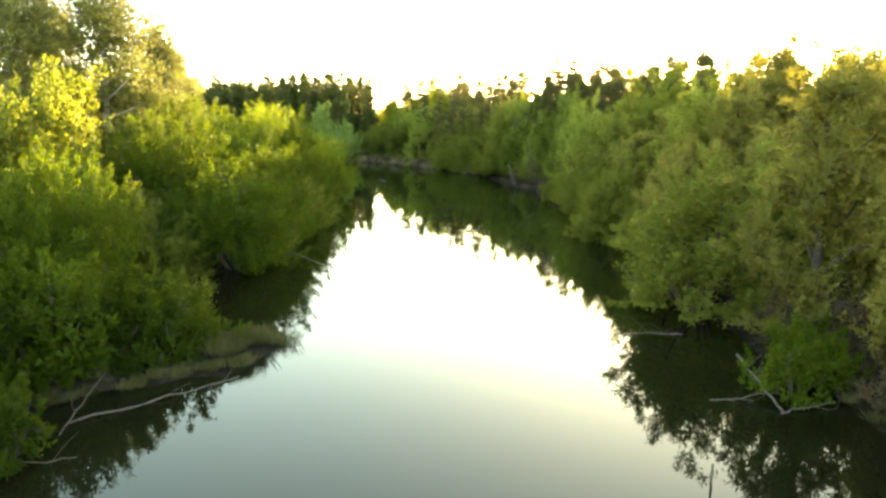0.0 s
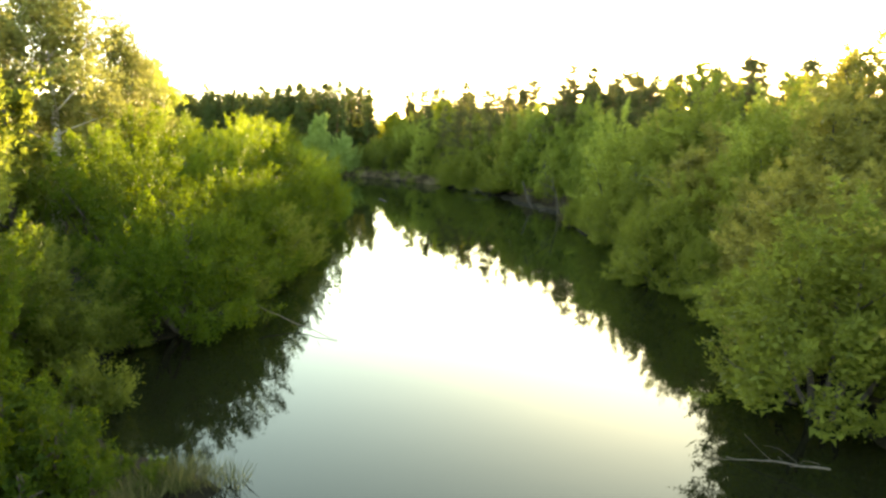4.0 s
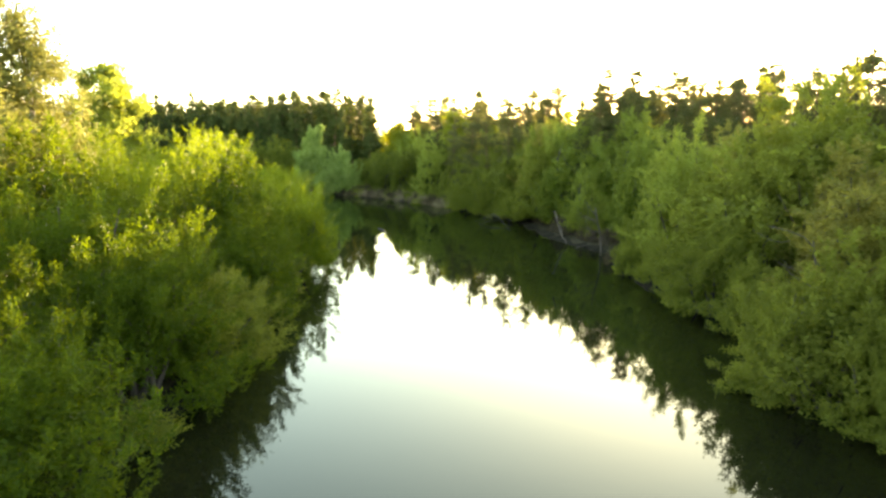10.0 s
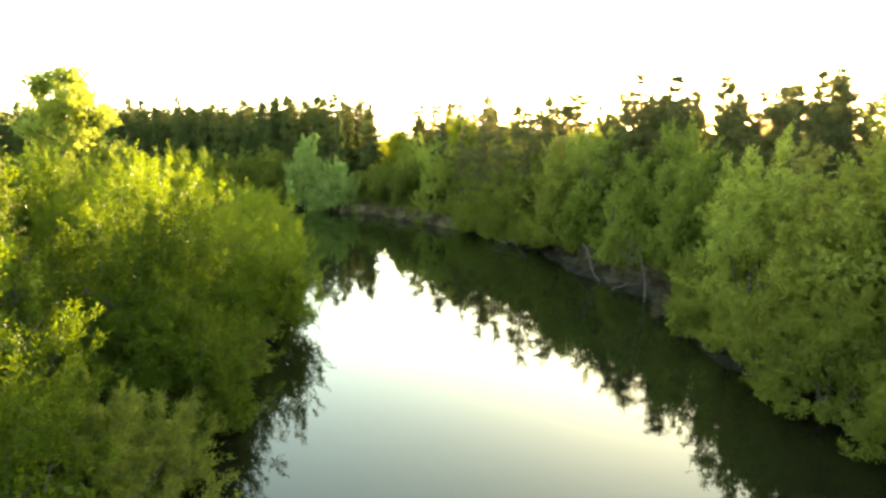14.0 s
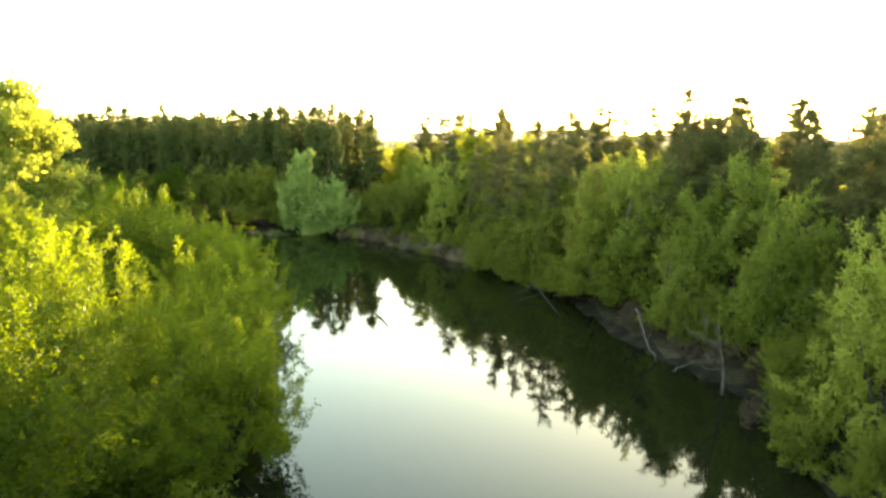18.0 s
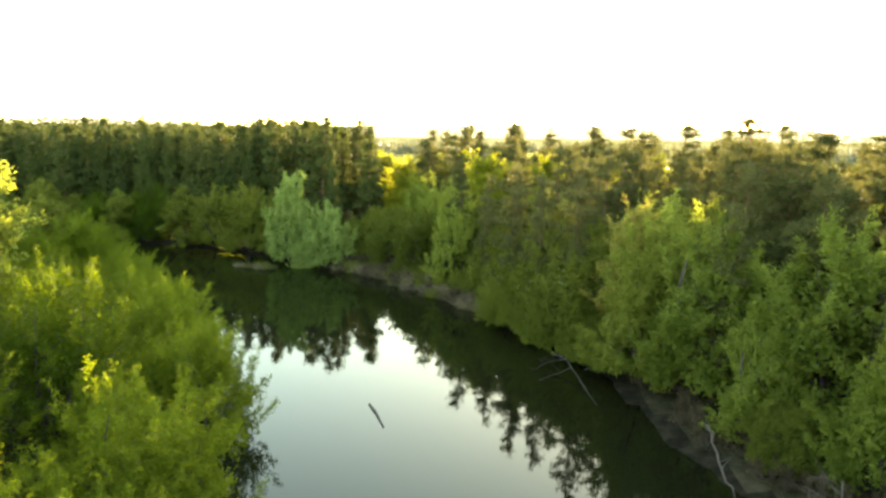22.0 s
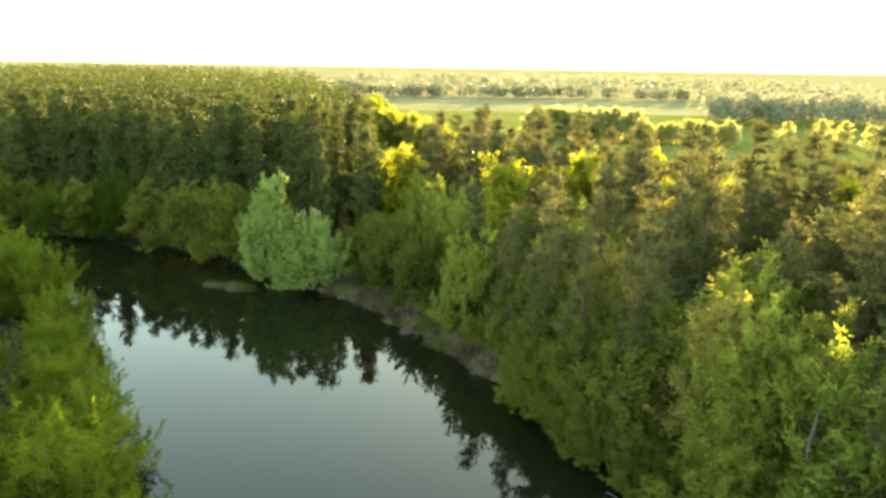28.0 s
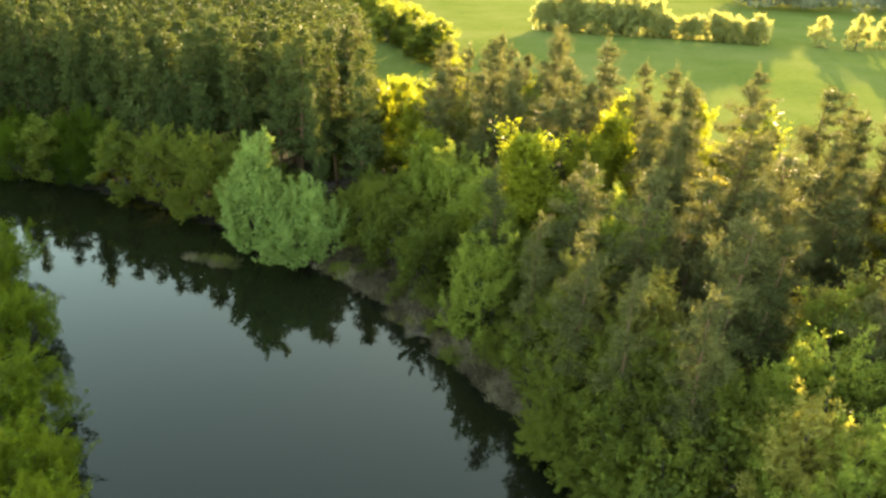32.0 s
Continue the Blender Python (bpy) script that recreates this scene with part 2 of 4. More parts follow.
def crown_mesh(name, rng, lobes, mat, shoots, per, shoot_len, leaf, width, up=0.7, kite=True, droop=0.0, fill=0.25, clump=9, rod=0.0):
    """A crown of leafy shoots on the surface of lobes (rows of centre and radii), with gaps, and fuller leaves inside."""
    lobes = np.asarray(lobes, float)
    c, r = lobes[:, :3], lobes[:, 3:]
    weight = r[:, 0] * r[:, 2]
    tufts = max(40, shoots // clump)
    pick = rng.choice(len(lobes), tufts, p=weight / weight.sum())
    d = unit(rng.normal(0, 1, (tufts, 3)))
    d[:, 2] = np.where(d[:, 2] < -0.35, -d[:, 2], d[:, 2])
    at = c[pick] + r[pick] * d * (rng.uniform(0.6, 1.06, tufts) ** 0.7)[:, None]
    keep = np.ones(tufts, bool)
    for k in range(len(lobes)):
        inside = (((at - c[k]) / r[k]) ** 2).sum(1) < 0.4
        keep &= ~(inside & (pick != k))
    at, d = at[keep], d[keep]
    one = rng.integers(0, len(at), shoots)
    n = shoots
    if rod:
        # upright leafy rods, bushy below and thin at the tip
        stem = unit(d + np.array([0, 0, up]) + rng.normal(0, 0.25, d.shape))[one]
        tall = (rod * rng.uniform(0.5, 1.25, len(d)))[one]
        s = rng.uniform(-0.3, 1, n)
        at = at[one] + stem * (s * tall)[:, None] + rng.normal(0, 1, (n, 3)) * (0.075 * rod * (1.15 - s))[:, None]
        way = unit(stem + rng.normal(0, 0.55, (n, 3)))
    else:
        at = at[one] + rng.normal(0, shoot_len * 0.3, (n, 3))
        way = unit(d[one] + np.array([0, 0, up]) + rng.normal(0, 0.3, (n, 3)))
    length = shoot_len * rng.uniform(0.4, 1.15, n) * np.where(rng.uniform(0, 1, n) < 0.1, 1.8, 1.0)
    s = (np.arange(per) + rng.uniform(0, 1, (n, per))) / per
    spot = at[:, None] + way[:, None] * (s * length[:, None])[..., None]
    spot[..., 2] -= droop * (s * length[:, None]) ** 2
    spot += rng.normal(0, leaf * 0.35, spot.shape)
    lean = way[:, None] + rng.normal(0, 0.75, spot.shape)
    v, f = leaves(rng, spot.reshape(-1, 3), lean.reshape(-1, 3), leaf, width, kite)
    if fill:
        m = int(n * per * fill * 1.6)
        pick = rng.choice(len(lobes), m, p=weight / weight.sum())
        d = unit(rng.normal(0, 1, (m, 3)))
        p = c[pick] + r[pick] * d * rng.uniform(0.3, 0.68, m)[:, None]
        v2, f2 = leaves(rng, p, rng.normal(0, 1, (m, 3)), leaf * 1.7, width * 2.5, kite)
        f = np.concatenate([f, f2 + len(v)])
        v = np.concatenate([v, v2])
    v[:, 2] = np.maximum(v[:, 2], 0.05)
    return fast_mesh(name, v, f, mat)


def tree_root(name, label, category, group=""):
    return tagged(new(name), label, category, group)


def child(name, me, parent):
    ob = new(name, me)
    ob.parent = parent
    z = np.empty(len(me.vertices) * 3, np.float32)
    me.vertices.foreach_get("co", z)
    parent["tall"] = float(np.percentile(z[2::3], 99.7))
    return ob


# ---------------------------------------------------------------- river plan
RIGHT = [(16, -260), (15.5, -30), (16, 0), (15.6, 14), (14.0, 22.5), (13.2, 34), (13.6, 46), (14.6, 58), (14.2, 68), (11.4, 78), (10.6, 84), (11.2, 89), (11.6, 93.4), (9.9, 97.2),
         (7.8, 100.4), (6.3, 106.5), (5.0, 113), (3.8, 119.5), (-1.0, 129), (-6, 136.6), (-10.8, 143.4), (-14.6, 146.4), (-17.0, 150.4), (-20.8, 154.6), (-25.0, 157.8), (-29.4, 159.8), (-34.4, 163.2), (-39.6, 166.6), (-51, 172.8), (-65, 178.0), (-80, 181.5), (-150, 193), (-420, 240)]
LEFT = [(-420, 207), (-150, 178), (-98, 174), (-73, 165), (-54.5, 150), (-45, 140), (-39.5, 134), (-31, 121.5), (-27.8, 116), (-22, 104), (-17.6, 91), (-16.4, 85.5),
        (-13.8, 72.5), (-12.4, 64), (-12.0, 53.5), (-12.4, 45), (-14.8, 40.5), (-15.2, 36), (-11.4, 32), (-7.4, 30.0), (-5.9, 28.4), (-7.2, 26.0), (-10.9, 23.2), (-13.6, 20.4), (-12.2, 19.2), (-10.9, 17.9), (-12.2, 15.6), (-14.4, 11), (-15, -30), (-16, -260)]
RIVER = np.array(RIGHT + LEFT, float)


def from_shore(x, y):
    """Metres from the water's edge: plus on land, minus on the river."""
    p = np.stack([np.asarray(x, float).ravel(), np.asarray(y, float).ravel()], -1)
    a, b = RIVER, np.roll(RIVER, -1, 0)
    near = np.full(len(p), 1e9)
    inside = np.zeros(len(p), bool)
    for (ax, ay), (bx, by) in zip(a, b):
        ab = np.array([bx - ax, by - ay])
        t = np.clip(((p - (ax, ay)) @ ab) / (ab @ ab), 0, 1)
        near = np.minimum(near, np.linalg.norm(p - (ax, ay) - t[:, None] * ab, axis=1))
        if ay != by:
            crosses = ((ay > p[:, 1]) != (by > p[:, 1])) & (p[:, 0] < (bx - ax) * (p[:, 1] - ay) / (by - ay) + ax)
            inside ^= crosses
    px, py = p[:, 0], p[:, 1]
    ragged = 0.45 * np.sin(px * 0.83 + 1.7 * np.sin(py * 0.41)) * np.sin(py * 0.74 + px * 0.22) + 0.3 * np.sin(px * 1.9 + py * 1.3) * np.sin(py * 1.7 - px * 0.9)
    return np.where(inside, -near, near) + ragged


def wobble(x, y):
    return np.sin(x * 0.9 + 1.3 * np.sin(y * 0.37)) * np.sin(y * 0.8 + np.sin(x * 0.51)) * 0.5 + np.sin(x * 2.3 + y * 1.1) * np.sin(y * 1.9 - x * 0.7) * 0.25


def ground_height(x, y, d=None):
    x, y = np.asarray(x, float), np.asarray(y, float)
    d = (from_shore(x, y) if d is None else d).reshape(x.shape)
    land = 0.05 + 0.6 * (1 - np.exp(-np.maximum(d, 0) / 4.0)) + 0.8 * (1 - np.exp(-np.maximum(d, 0) / 60)) + 0.16 * wobble(x, y) * np.clip(d / 1.5, 0, 1) * np.exp(-np.maximum(d, 0) / 40)
    bed = np.maximum(d * 0.55, -1.8)
    return np.where(d > 0, land, bed + 0.05 * np.clip(1 + d, 0, 1))


def back_edge(y):
    """How far the wood behind the east bank reaches before the meadow begins."""
    return np.interp(y, [-300, 40, 90, 120, 150, 165, 180, 192, 205], [58, 58, 52, 44, 34, 26, 14, 2, -14])


def is_meadow(x, y):
    east = (x > np.where(y < 205, back_edge(y), np.interp(y, [205, 415, 590, 900], [-22, -88, -196, -420]))) & (from_shore(x, y).reshape(np.shape(x)) > 6)
    return east & (x > -300)


def make_ground():
    near_x = np.arange(-100, 64, 1.25)
    near_y = np.arange(-20, 215, 1.25)
    out = lambda a, last: a + np.cumsum(np.geomspace(3, last, 26))
    xs = np.r_[-(out(100, 620))[::-1], near_x, out(64, 620)]
    ys = np.r_[-(out(20, 90))[::-1], near_y, out(215, 640)]
    gx, gy = np.meshgrid(xs, ys)
    d = from_shore(gx, gy)
    z = ground_height(gx, gy, d)
    v = np.stack([gx, gy, z], -1).reshape(-1, 3)
    w, h = len(xs), len(ys)
    i = (np.arange(h - 1)[:, None] * w + np.arange(w - 1)[None]).reshape(-1, 1)
    f = i + np.array([[0, 1, w + 1, w]])
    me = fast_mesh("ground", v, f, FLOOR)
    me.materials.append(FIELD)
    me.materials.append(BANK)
    me.materials.append(DRYBANK)
    me.materials.append(FIELD_HAZED)
    centre = v[f].mean(1)
    dist = from_shore(centre[:, 0], centre[:, 1])
    rag = 1.5 * wobble(centre[:, 0] * 0.7, centre[:, 1] * 0.7)
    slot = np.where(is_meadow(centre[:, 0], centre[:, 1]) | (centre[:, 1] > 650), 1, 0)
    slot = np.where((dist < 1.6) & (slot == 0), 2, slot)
    slot = np.where(centre[:, 1] > 470, 4, slot)
    slot = np.where((dist + 1.5 * rag < 5.8) & (dist > -0.5) & (centre[:, 0] + rag > -27) & (centre[:, 0] + rag < -8.5) & (centre[:, 1] > 138), 3, slot)
    slot = np.where(((centre[:, 0] + 29.5) / 4.6) ** 2 + ((centre[:, 1] - 180.5) / 2.6) ** 2 < 1, 3, slot)
    me.polygons.foreach_set("material_index", slot.astype(np.int32))
    me.polygons.foreach_set("use_smooth", np.ones(len(f), bool))
    return tagged(new("ground", me), "dark wooded ground and bright green meadow along the river", "ground", kind="structure")


make_ground()
tagged(mesh_object("water", [(-420, -260, 0), (60, -260, 0), (60, 260, 0), (-420, 260, 0)], [(0, 1, 2, 3)], WATER),
       "calm dark river water mirroring sky and trees", "water", kind="structure")

# ---------------------------------------------------------------- kinds of trees
VARIANTS = {}


def bush_lobes(rng, h, r, n):
    rows = []
    for k in range(n):
        a, q = rng.uniform(0, 2 * np.pi), np.sqrt(rng.uniform(0, 1))
        z = h * (0.30 + 0.52 * (1 - q ** 1.6) * rng.uniform(0.65, 1.0))
        s = r * rng.uniform(0.30, 0.46)
        rows.append((r * 0.72 * q * np.cos(a), r * 0.72 * q * np.sin(a), z, s, s, s * rng.uniform(1.0, 1.5)))
    for k in range(9):
        a = 0.7 * k + rng.uniform(-0.4, 0.4)
        s = r * rng.uniform(0.30, 0.40)
        rows.append((r * 0.68 * np.cos(a), r * 0.68 * np.sin(a), h * rng.uniform(0.10, 0.2), s, s, h * 0.16))
    rows.append((0, 0, h * 0.45, r * 0.6, r * 0.6, h * 0.38))
    return rows


def make_bush(name, seed, h, r, mat, label, category, shoots, per, leaf, kite, up=0.9, shoot_len=0.8, stems=7, bark=None, lobes=11, rod=0.0, clump=13, fill=0.25):
    """A many-stemmed riverside shrub or willow whose crown reaches down to the water."""
    rng = np.random.default_rng(seed)
    rows = bush_lobes(rng, h, r, lobes)
    root = tree_root(name, label, category)
    tubes = Tubes()
    for k in range(stems):
        c = rows[k % len(rows)]
        a = rng.uniform(0, 2 * np.pi)
        tubes.limb(rng, (0.3 * np.cos(a), 0.3 * np.sin(a), -0.3), (c[0], c[1], c[2] + c[5] * 0.5), 0.09 + 0.006 * h, 0.02, 0.25, 6, 5)
        for _ in range(2):
            e = np.array(c[:3]) + unit(rng.normal(0, 1, 3)) * np.array(c[3:]) * 0.9
            tubes.limb(rng, np.array(c[:3]) * 0.75, e, 0.035, 0.01, 0.2, 4, 4)
    tubes.object("trunk", bark or BARK, root)
    child("crown", crown_mesh("crown", rng, rows, mat, shoots, per, shoot_len, leaf, leaf * 0.42, up, kite, clump=clump, rod=rod, fill=fill), root)
    return root


def make_tree(name, seed, h, r, mat, label, category, shoots, per, leaf, kite, bare=0.3, bark=None, lobes=13, up=0.6, shoot_len=0.9, lobe=(0.22, 0.36), fill=0.25, droop=0.0, rod=0.0, clump=9):
    """A tree with one tapered trunk, limbs to every lobe of the crown, and an uneven outline."""
    rng = np.random.default_rng(seed)
    rows = []
    for k in range(lobes):
        t = (k + rng.uniform(0.2, 0.8)) / lobes
        a = k * 2.4 + rng.uniform(-0.5, 0.5)
        wide = r * (0.30 + 0.65 * np.sin(np.pi * min(1, 0.18 + 0.86 * t)) ** 0.8)
        s = r * rng.uniform(*lobe)
        z = h * (bare + (0.97 - bare) * t) - s * 0.8
        q = max(0.0, wide - s * 0.6) * rng.uniform(0.55, 1.0)
        rows.append((q * np.cos(a), q * np.sin(a), z, s, s, s * rng.uniform(0.85, 1.25)))
    rows.append((0, 0, h * (bare + 0.98) * 0.5, r * 0.42, r * 0.42, h * (1 - bare) * 0.36))
    root = tree_root(name, label, category)
    tubes = Tubes()
    r0 = 0.07 + 0.013 * h
    top = np.array([rng.normal(0, 0.2), rng.normal(0, 0.2), h * 0.9])
    t = np.linspace(0, 1, 9)[:, None]
    spine = top * t + np.sin(t * 7 + seed) * np.array([0.12, 0.1, 0]) * t
    spine[0, 2] = -0.4
    tubes.add(spine, np.r_[r0 * 1.35, np.linspace(r0, 0.03, 8)], 8)
    for c in rows[:-1]:
        z0 = max(h * bare * 0.75, c[2] - 0.35 * np.hypot(c[0], c[1]) - 0.8)
        start = top * (z0 / top[2])
        tubes.limb(rng, start, c[:3], r0 * 0.45 * (1.05 - z0 / h), 0.025, 0.2, 5, 5)
        for _ in range(3):
            e = np.array(c[:3]) + unit(rng.normal(0, 1, 3)) * np.array(c[3:]) * 0.95
            tubes.limb(rng, c[:3], e, 0.03, 0.008, 0.2, 3, 4)
    tubes.object("trunk", bark or BARK, root)
    child("crown", crown_mesh("crown", rng, rows, mat, shoots, per, shoot_len, leaf, leaf * 0.45, up, kite, droop, fill, clump, rod), root)
    return root


def make_pine(name, seed, h, r, label, shoots, per, leaf, bare=0.5, needles=None, pointed=True):
    """A pine: straight reddish trunk, dead stubs, and flat needle clumps in tiers on whorled limbs, pointed or round on top."""
    rng = np.random.default_rng(seed)
    root = tree_root(name, label, "pine tree")
    tubes = Tubes()
    r0 = 0.05 + 0.008 * h
    t = np.linspace(0, 1, 10)[:, None]
    top = np.array([rng.normal(0, 0.25), rng.normal(0, 0.25), h * 0.98])
    spine = top * t + np.sin(t * 5 + seed) * np.array([0.10, 0.08, 0]) * t
    spine[0, 2] = -0.4
    tubes.add(spine, np.r_[r0 * 1.3, np.linspace(r0, 0.02, 9)], 7)
    rows = []
    levels = 13
    for k in range(levels):
        t0 = (k + rng.uniform(0, 0.5)) / levels
        z = h * (bare + (0.985 - bare) * t0)
        if pointed:
            wide = r * (0.16 + 1.0 * (1 - t0) ** 0.8 * min(1, 0.55 + 2.2 * t0))
        else:
            wide = r * (0.45 + 0.65 * np.sin(np.pi * min(1, t0 + 0.12))) * (1 - 0.45 * t0 ** 3)
        for j in range(rng.integers(4, 6)):
            a = rng.uniform(0, 2 * np.pi)
            q = wide * rng.uniform(0.55, 1.05)
            tip = np.array([q * np.cos(a), q * np.sin(a), z + (0.18 if t0 > 0.5 else -0.06) * q + rng.uniform(-0.2, 0.3)])
            start = top * ((z - 0.2) / top[2])
            tubes.limb(rng, start, tip, 0.05 * (1.2 - t0), 0.012, 0.12, 4, 4)
            s = (0.34 + 0.36 * (1 - t0)) * r / 2.3 * rng.uniform(0.8, 1.25)
            for u in (1.0, 0.55):
                c = start + (tip - start) * u
                rows.append((c[0], c[1], c[2] + 0.1, s * 1.15, s * 1.15, s * 0.5))
    for drop, s in ((0.35, 0.16), (0.95, 0.28), (1.7, 0.42)):
        rows.append((top[0], top[1], h - drop, s, s, 0.5))
    rows.append((0, 0, h * (bare + 0.9) * 0.5, r * 0.32, r * 0.32, h * (0.9 - bare) * 0.45))
    for _ in range(7):
        z, a = h * rng.uniform(0.08, max(bare, 0.3)), rng.uniform(0, 2 * np.pi)
        q = rng.uniform(0.5, 1.4)
        tubes.limb(rng, (0, 0, z), (q * np.cos(a), q * np.sin(a), z + rng.uniform(-0.2, 0.3)), 0.025, 0.008, 0.2, 3, 4)
    tubes.object("trunk", BARK_PINE, root)
    child("crown", crown_mesh("crown", rng, rows, needles or NEEDLE, shoots, per, 0.45, leaf, leaf * 0.2, 0.5, False, 0.0, 0.3, clump=4), root)
    return root


def variants(kind, makers):
    VARIANTS[kind] = makers


W_LABEL = "leafy green riverside willow bush, its shoots sunlit yellow-green"
variants("willow_near", [make_bush("willow_bush", 11 + k, 6.0, 3.2, LEAF_WILLOW, W_LABEL, "willow bush", 5000, 7, 0.105, False, 1.2, 0.26, rod=1.1, clump=22, fill=0.18) for k in range(4)])
variants("bank_near", [make_bush("bank_shrub", 31 + k, 5.0, 2.8, LEAF_BANK, "dull green shrub overhanging the river's edge", "shrub", 4400, 7, 0.105, False, 0.6, 0.28, rod=0.9, clump=22, fill=0.18) for k in range(3)])
for kind, key, mat, label in (("willow_mid", 51, LEAF_WILLOW, "broad green willow tree with a sunlit yellow top"), ("lit_willow_mid", 61, LEAF_WILLOW_LIT, "broad bright green willow with upright leafy shoots")):
    variants(kind, [make_bush("willow_tree", key + k, 9.5, 4.3, mat, label, "willow tree", 5200, 7, 0.115, False, 1.2, 0.30, 9, lobes=15, rod=1.25, clump=22, fill=0.2) for k in range(4)])
variants("lit_willow_near", [make_bush("willow_bush", 41 + k, 6.0, 3.2, LEAF_WILLOW_LIT, "bright green riverside willow bush full of upright shoots", "willow bush", 4600, 7, 0.105, False, 1.4, 0.26, rod=1.2, clump=22, fill=0.18) for k in range(3)])
variants("alder_mid", [make_tree("alder_tree", 71 + k, 11.0, 3.5, LEAF_ALDER, "olive green alder tree on the river bank, backlit", "alder tree", 1750, 8, 0.17, False, 0.06, lobes=19, rod=1.0, clump=11, shoot_len=0.45) for k in range(4)])
variants("bank_mid", [make_bush("bank_tree", 91 + k, 9.0, 3.5, LEAF_BANK, "rounded mid-green deciduous tree in the bank wood", "tree", 2300, 7, 0.165, False, 0.8, 0.38, 7, lobes=13, rod=0.9, clump=15, fill=0.3) for k in range(4)])
variants("alder_far", [make_tree("alder_tree", 201 + k, 11.0, 3.5, LEAF_ALDER, "olive green alder tree deeper in the wood", "alder tree", 420, 8, 0.36, False, 0.06, lobes=14) for k in range(3)])
variants("bank_far", [make_tree("bank_tree", 211 + k, 10.0, 3.5, LEAF_BANK, "mid-green deciduous tree among others in the wood", "tree", 420, 8, 0.36, False, 0.03, lobes=14) for k in range(3)])
variants("light_mid", [make_bush("light_tree", 231 + k, 9.5, 3.5, LEAF_POPLAR, "fresh light green round-topped tree standing out of the bank wood", "tree", 2300, 7, 0.165, False, 0.8, 0.38, 7, lobes=13, rod=0.9, clump=15, fill=0.3) for k in range(3)])
variants("low_shrub", [make_bush("low_shrub", 221 + k, 2.2, 1.3, LEAF_BANK, "low green shrub hanging over the waterline", "shrub", 330, 7, 0.15, False, 0.4, 0.5, 4, lobes=6) for k in range(3)])
variants("spit_bush", [make_bush("willow_sapling", 251 + k, 2.8, 1.5, LEAF_WILLOW, "young willow bush with upright yellow-tipped shoots", "willow bush", 700, 8, 0.115, False, 1.3, 0.22, 5, lobes=6, rod=0.75, clump=20, fill=0.15) for k in range(3)])
variants("brush", [make_bush("dry_brush", 261 + k, 2.2, 1.5, BRUSH, "tangle of grey-brown dry brush on the bank", "brush", 420, 7, 0.13, False, 0.8, 0.5, 9, lobes=6, rod=0.6, fill=0.05) for k in range(3)])
variants("poplar", [make_tree("poplar_tree", 111, 20.0, 5.2, LEAF_POPLAR, "tall lone green poplar rising above the bank trees", "poplar tree", 1900, 8, 0.28, True, 0.3, lobes=16)])
variants("birch", [make_tree("birch_tree", 121 + k, 21.0, 4.6, LEAF_BIRCH, "tall pale-barked birch with thin spring foliage", "birch tree", 4200, 8, 0.24, False, 0.16, BARK_BIRCH, 18, fill=0.06, droop=0.3, shoot_len=1.3) for k in range(2)])
variants("silver", [make_bush("silver_willow", 131, 12.4, 4.4, LEAF_SILVER, "pale silvery green willow leaning over the river", "willow tree", 3600, 8, 0.22, False, 0.9, 0.35, 9, lobes=17, rod=1.3, clump=26),
                    make_bush("silver_willow", 132, 8.0, 3.8, LEAF_SILVER, "low pale silvery willow at the water's edge", "willow tree", 2200, 8, 0.2, False, 0.7, 0.45, 7, lobes=12, rod=1.0, clump=14)])
variants("yellow", [make_tree("young_oak", 141 + k, 14.0, 3.6, LEAF_SUNLIT, "broadleaf tree with yellow-green sunlight put into its leaf colour", "tree", 1100, 8, 0.26, False, 0.1) for k in range(2)])
variants("pine", [make_pine("pine_tree", 151 + k, 18.5, 2.5, "tall olive green pine with a bare reddish trunk", 1500, 7, 0.23, 0.30, None, k < 3) for k in range(5)])
variants("pine_low", [make_pine("pine_tree", 161 + k, 16.5, 2.9, "olive green pine with limbs almost down to the ground", 1600, 7, 0.23, 0.07) for k in range(3)])
variants("pine_far", [make_pine("pine_tree", 171 + k, 19.5, 2.5, "tall dark pine at the edge of the far forest", 480, 6, 0.5, 0.28, NEEDLE_DARK, k != 1) for k in range(4)])
variants("field_tree", [make_tree("field_tree", 191 + k, 9.0, 4.6, LEAF_HEDGE_HAZED, "round green hedgerow tree on the sunlit meadow", "tree", 420, 7, 0.5, False, 0.02, lobes=10, fill=0.1) for k in range(3)])

USED = {}


def plant(kind, x, y, h, spread=1.0, rng=random, sink=0.1, lean=None):
    """Sets one tree of a kind on the ground, scaled to a height of h metres."""
    makers = VARIANTS[kind]
    base = makers[rng.randrange(len(makers))]
    if kind == "silver":
        base = makers[0] if h > 9 else makers[1]
    s = h / base["tall"]
    z = float(ground_height(np.array([x]), np.array([y]))[0])
    m = pose(x, y, max(z, -0.4) - sink, rng.uniform(-3, 3) if lean is None else lean[0], rng.uniform(-3, 3) if lean is None else lean[1], rng.uniform(0, 360))
    m = m @ Matrix.Diagonal((s * spread, s * spread, s, 1))
    if base.name not in USED:
        USED[base.name] = True
        base.matrix_world = m
        return base
    ob = copy_thing(base, pose(0, 0, 0))
    ob.matrix_basis = m
    return ob


R = random.Random(7)
PLANTED = []


def free(x, y, gap):
    at = np.array(PLANTED)
    return bool((((at - (x, y)) ** 2).sum(1) > gap * gap).all())


def put(kind, x, y, h, spread=1.0):
    PLANTED.append((x, y))
    return plant(kind, x, y, h, spread, R)


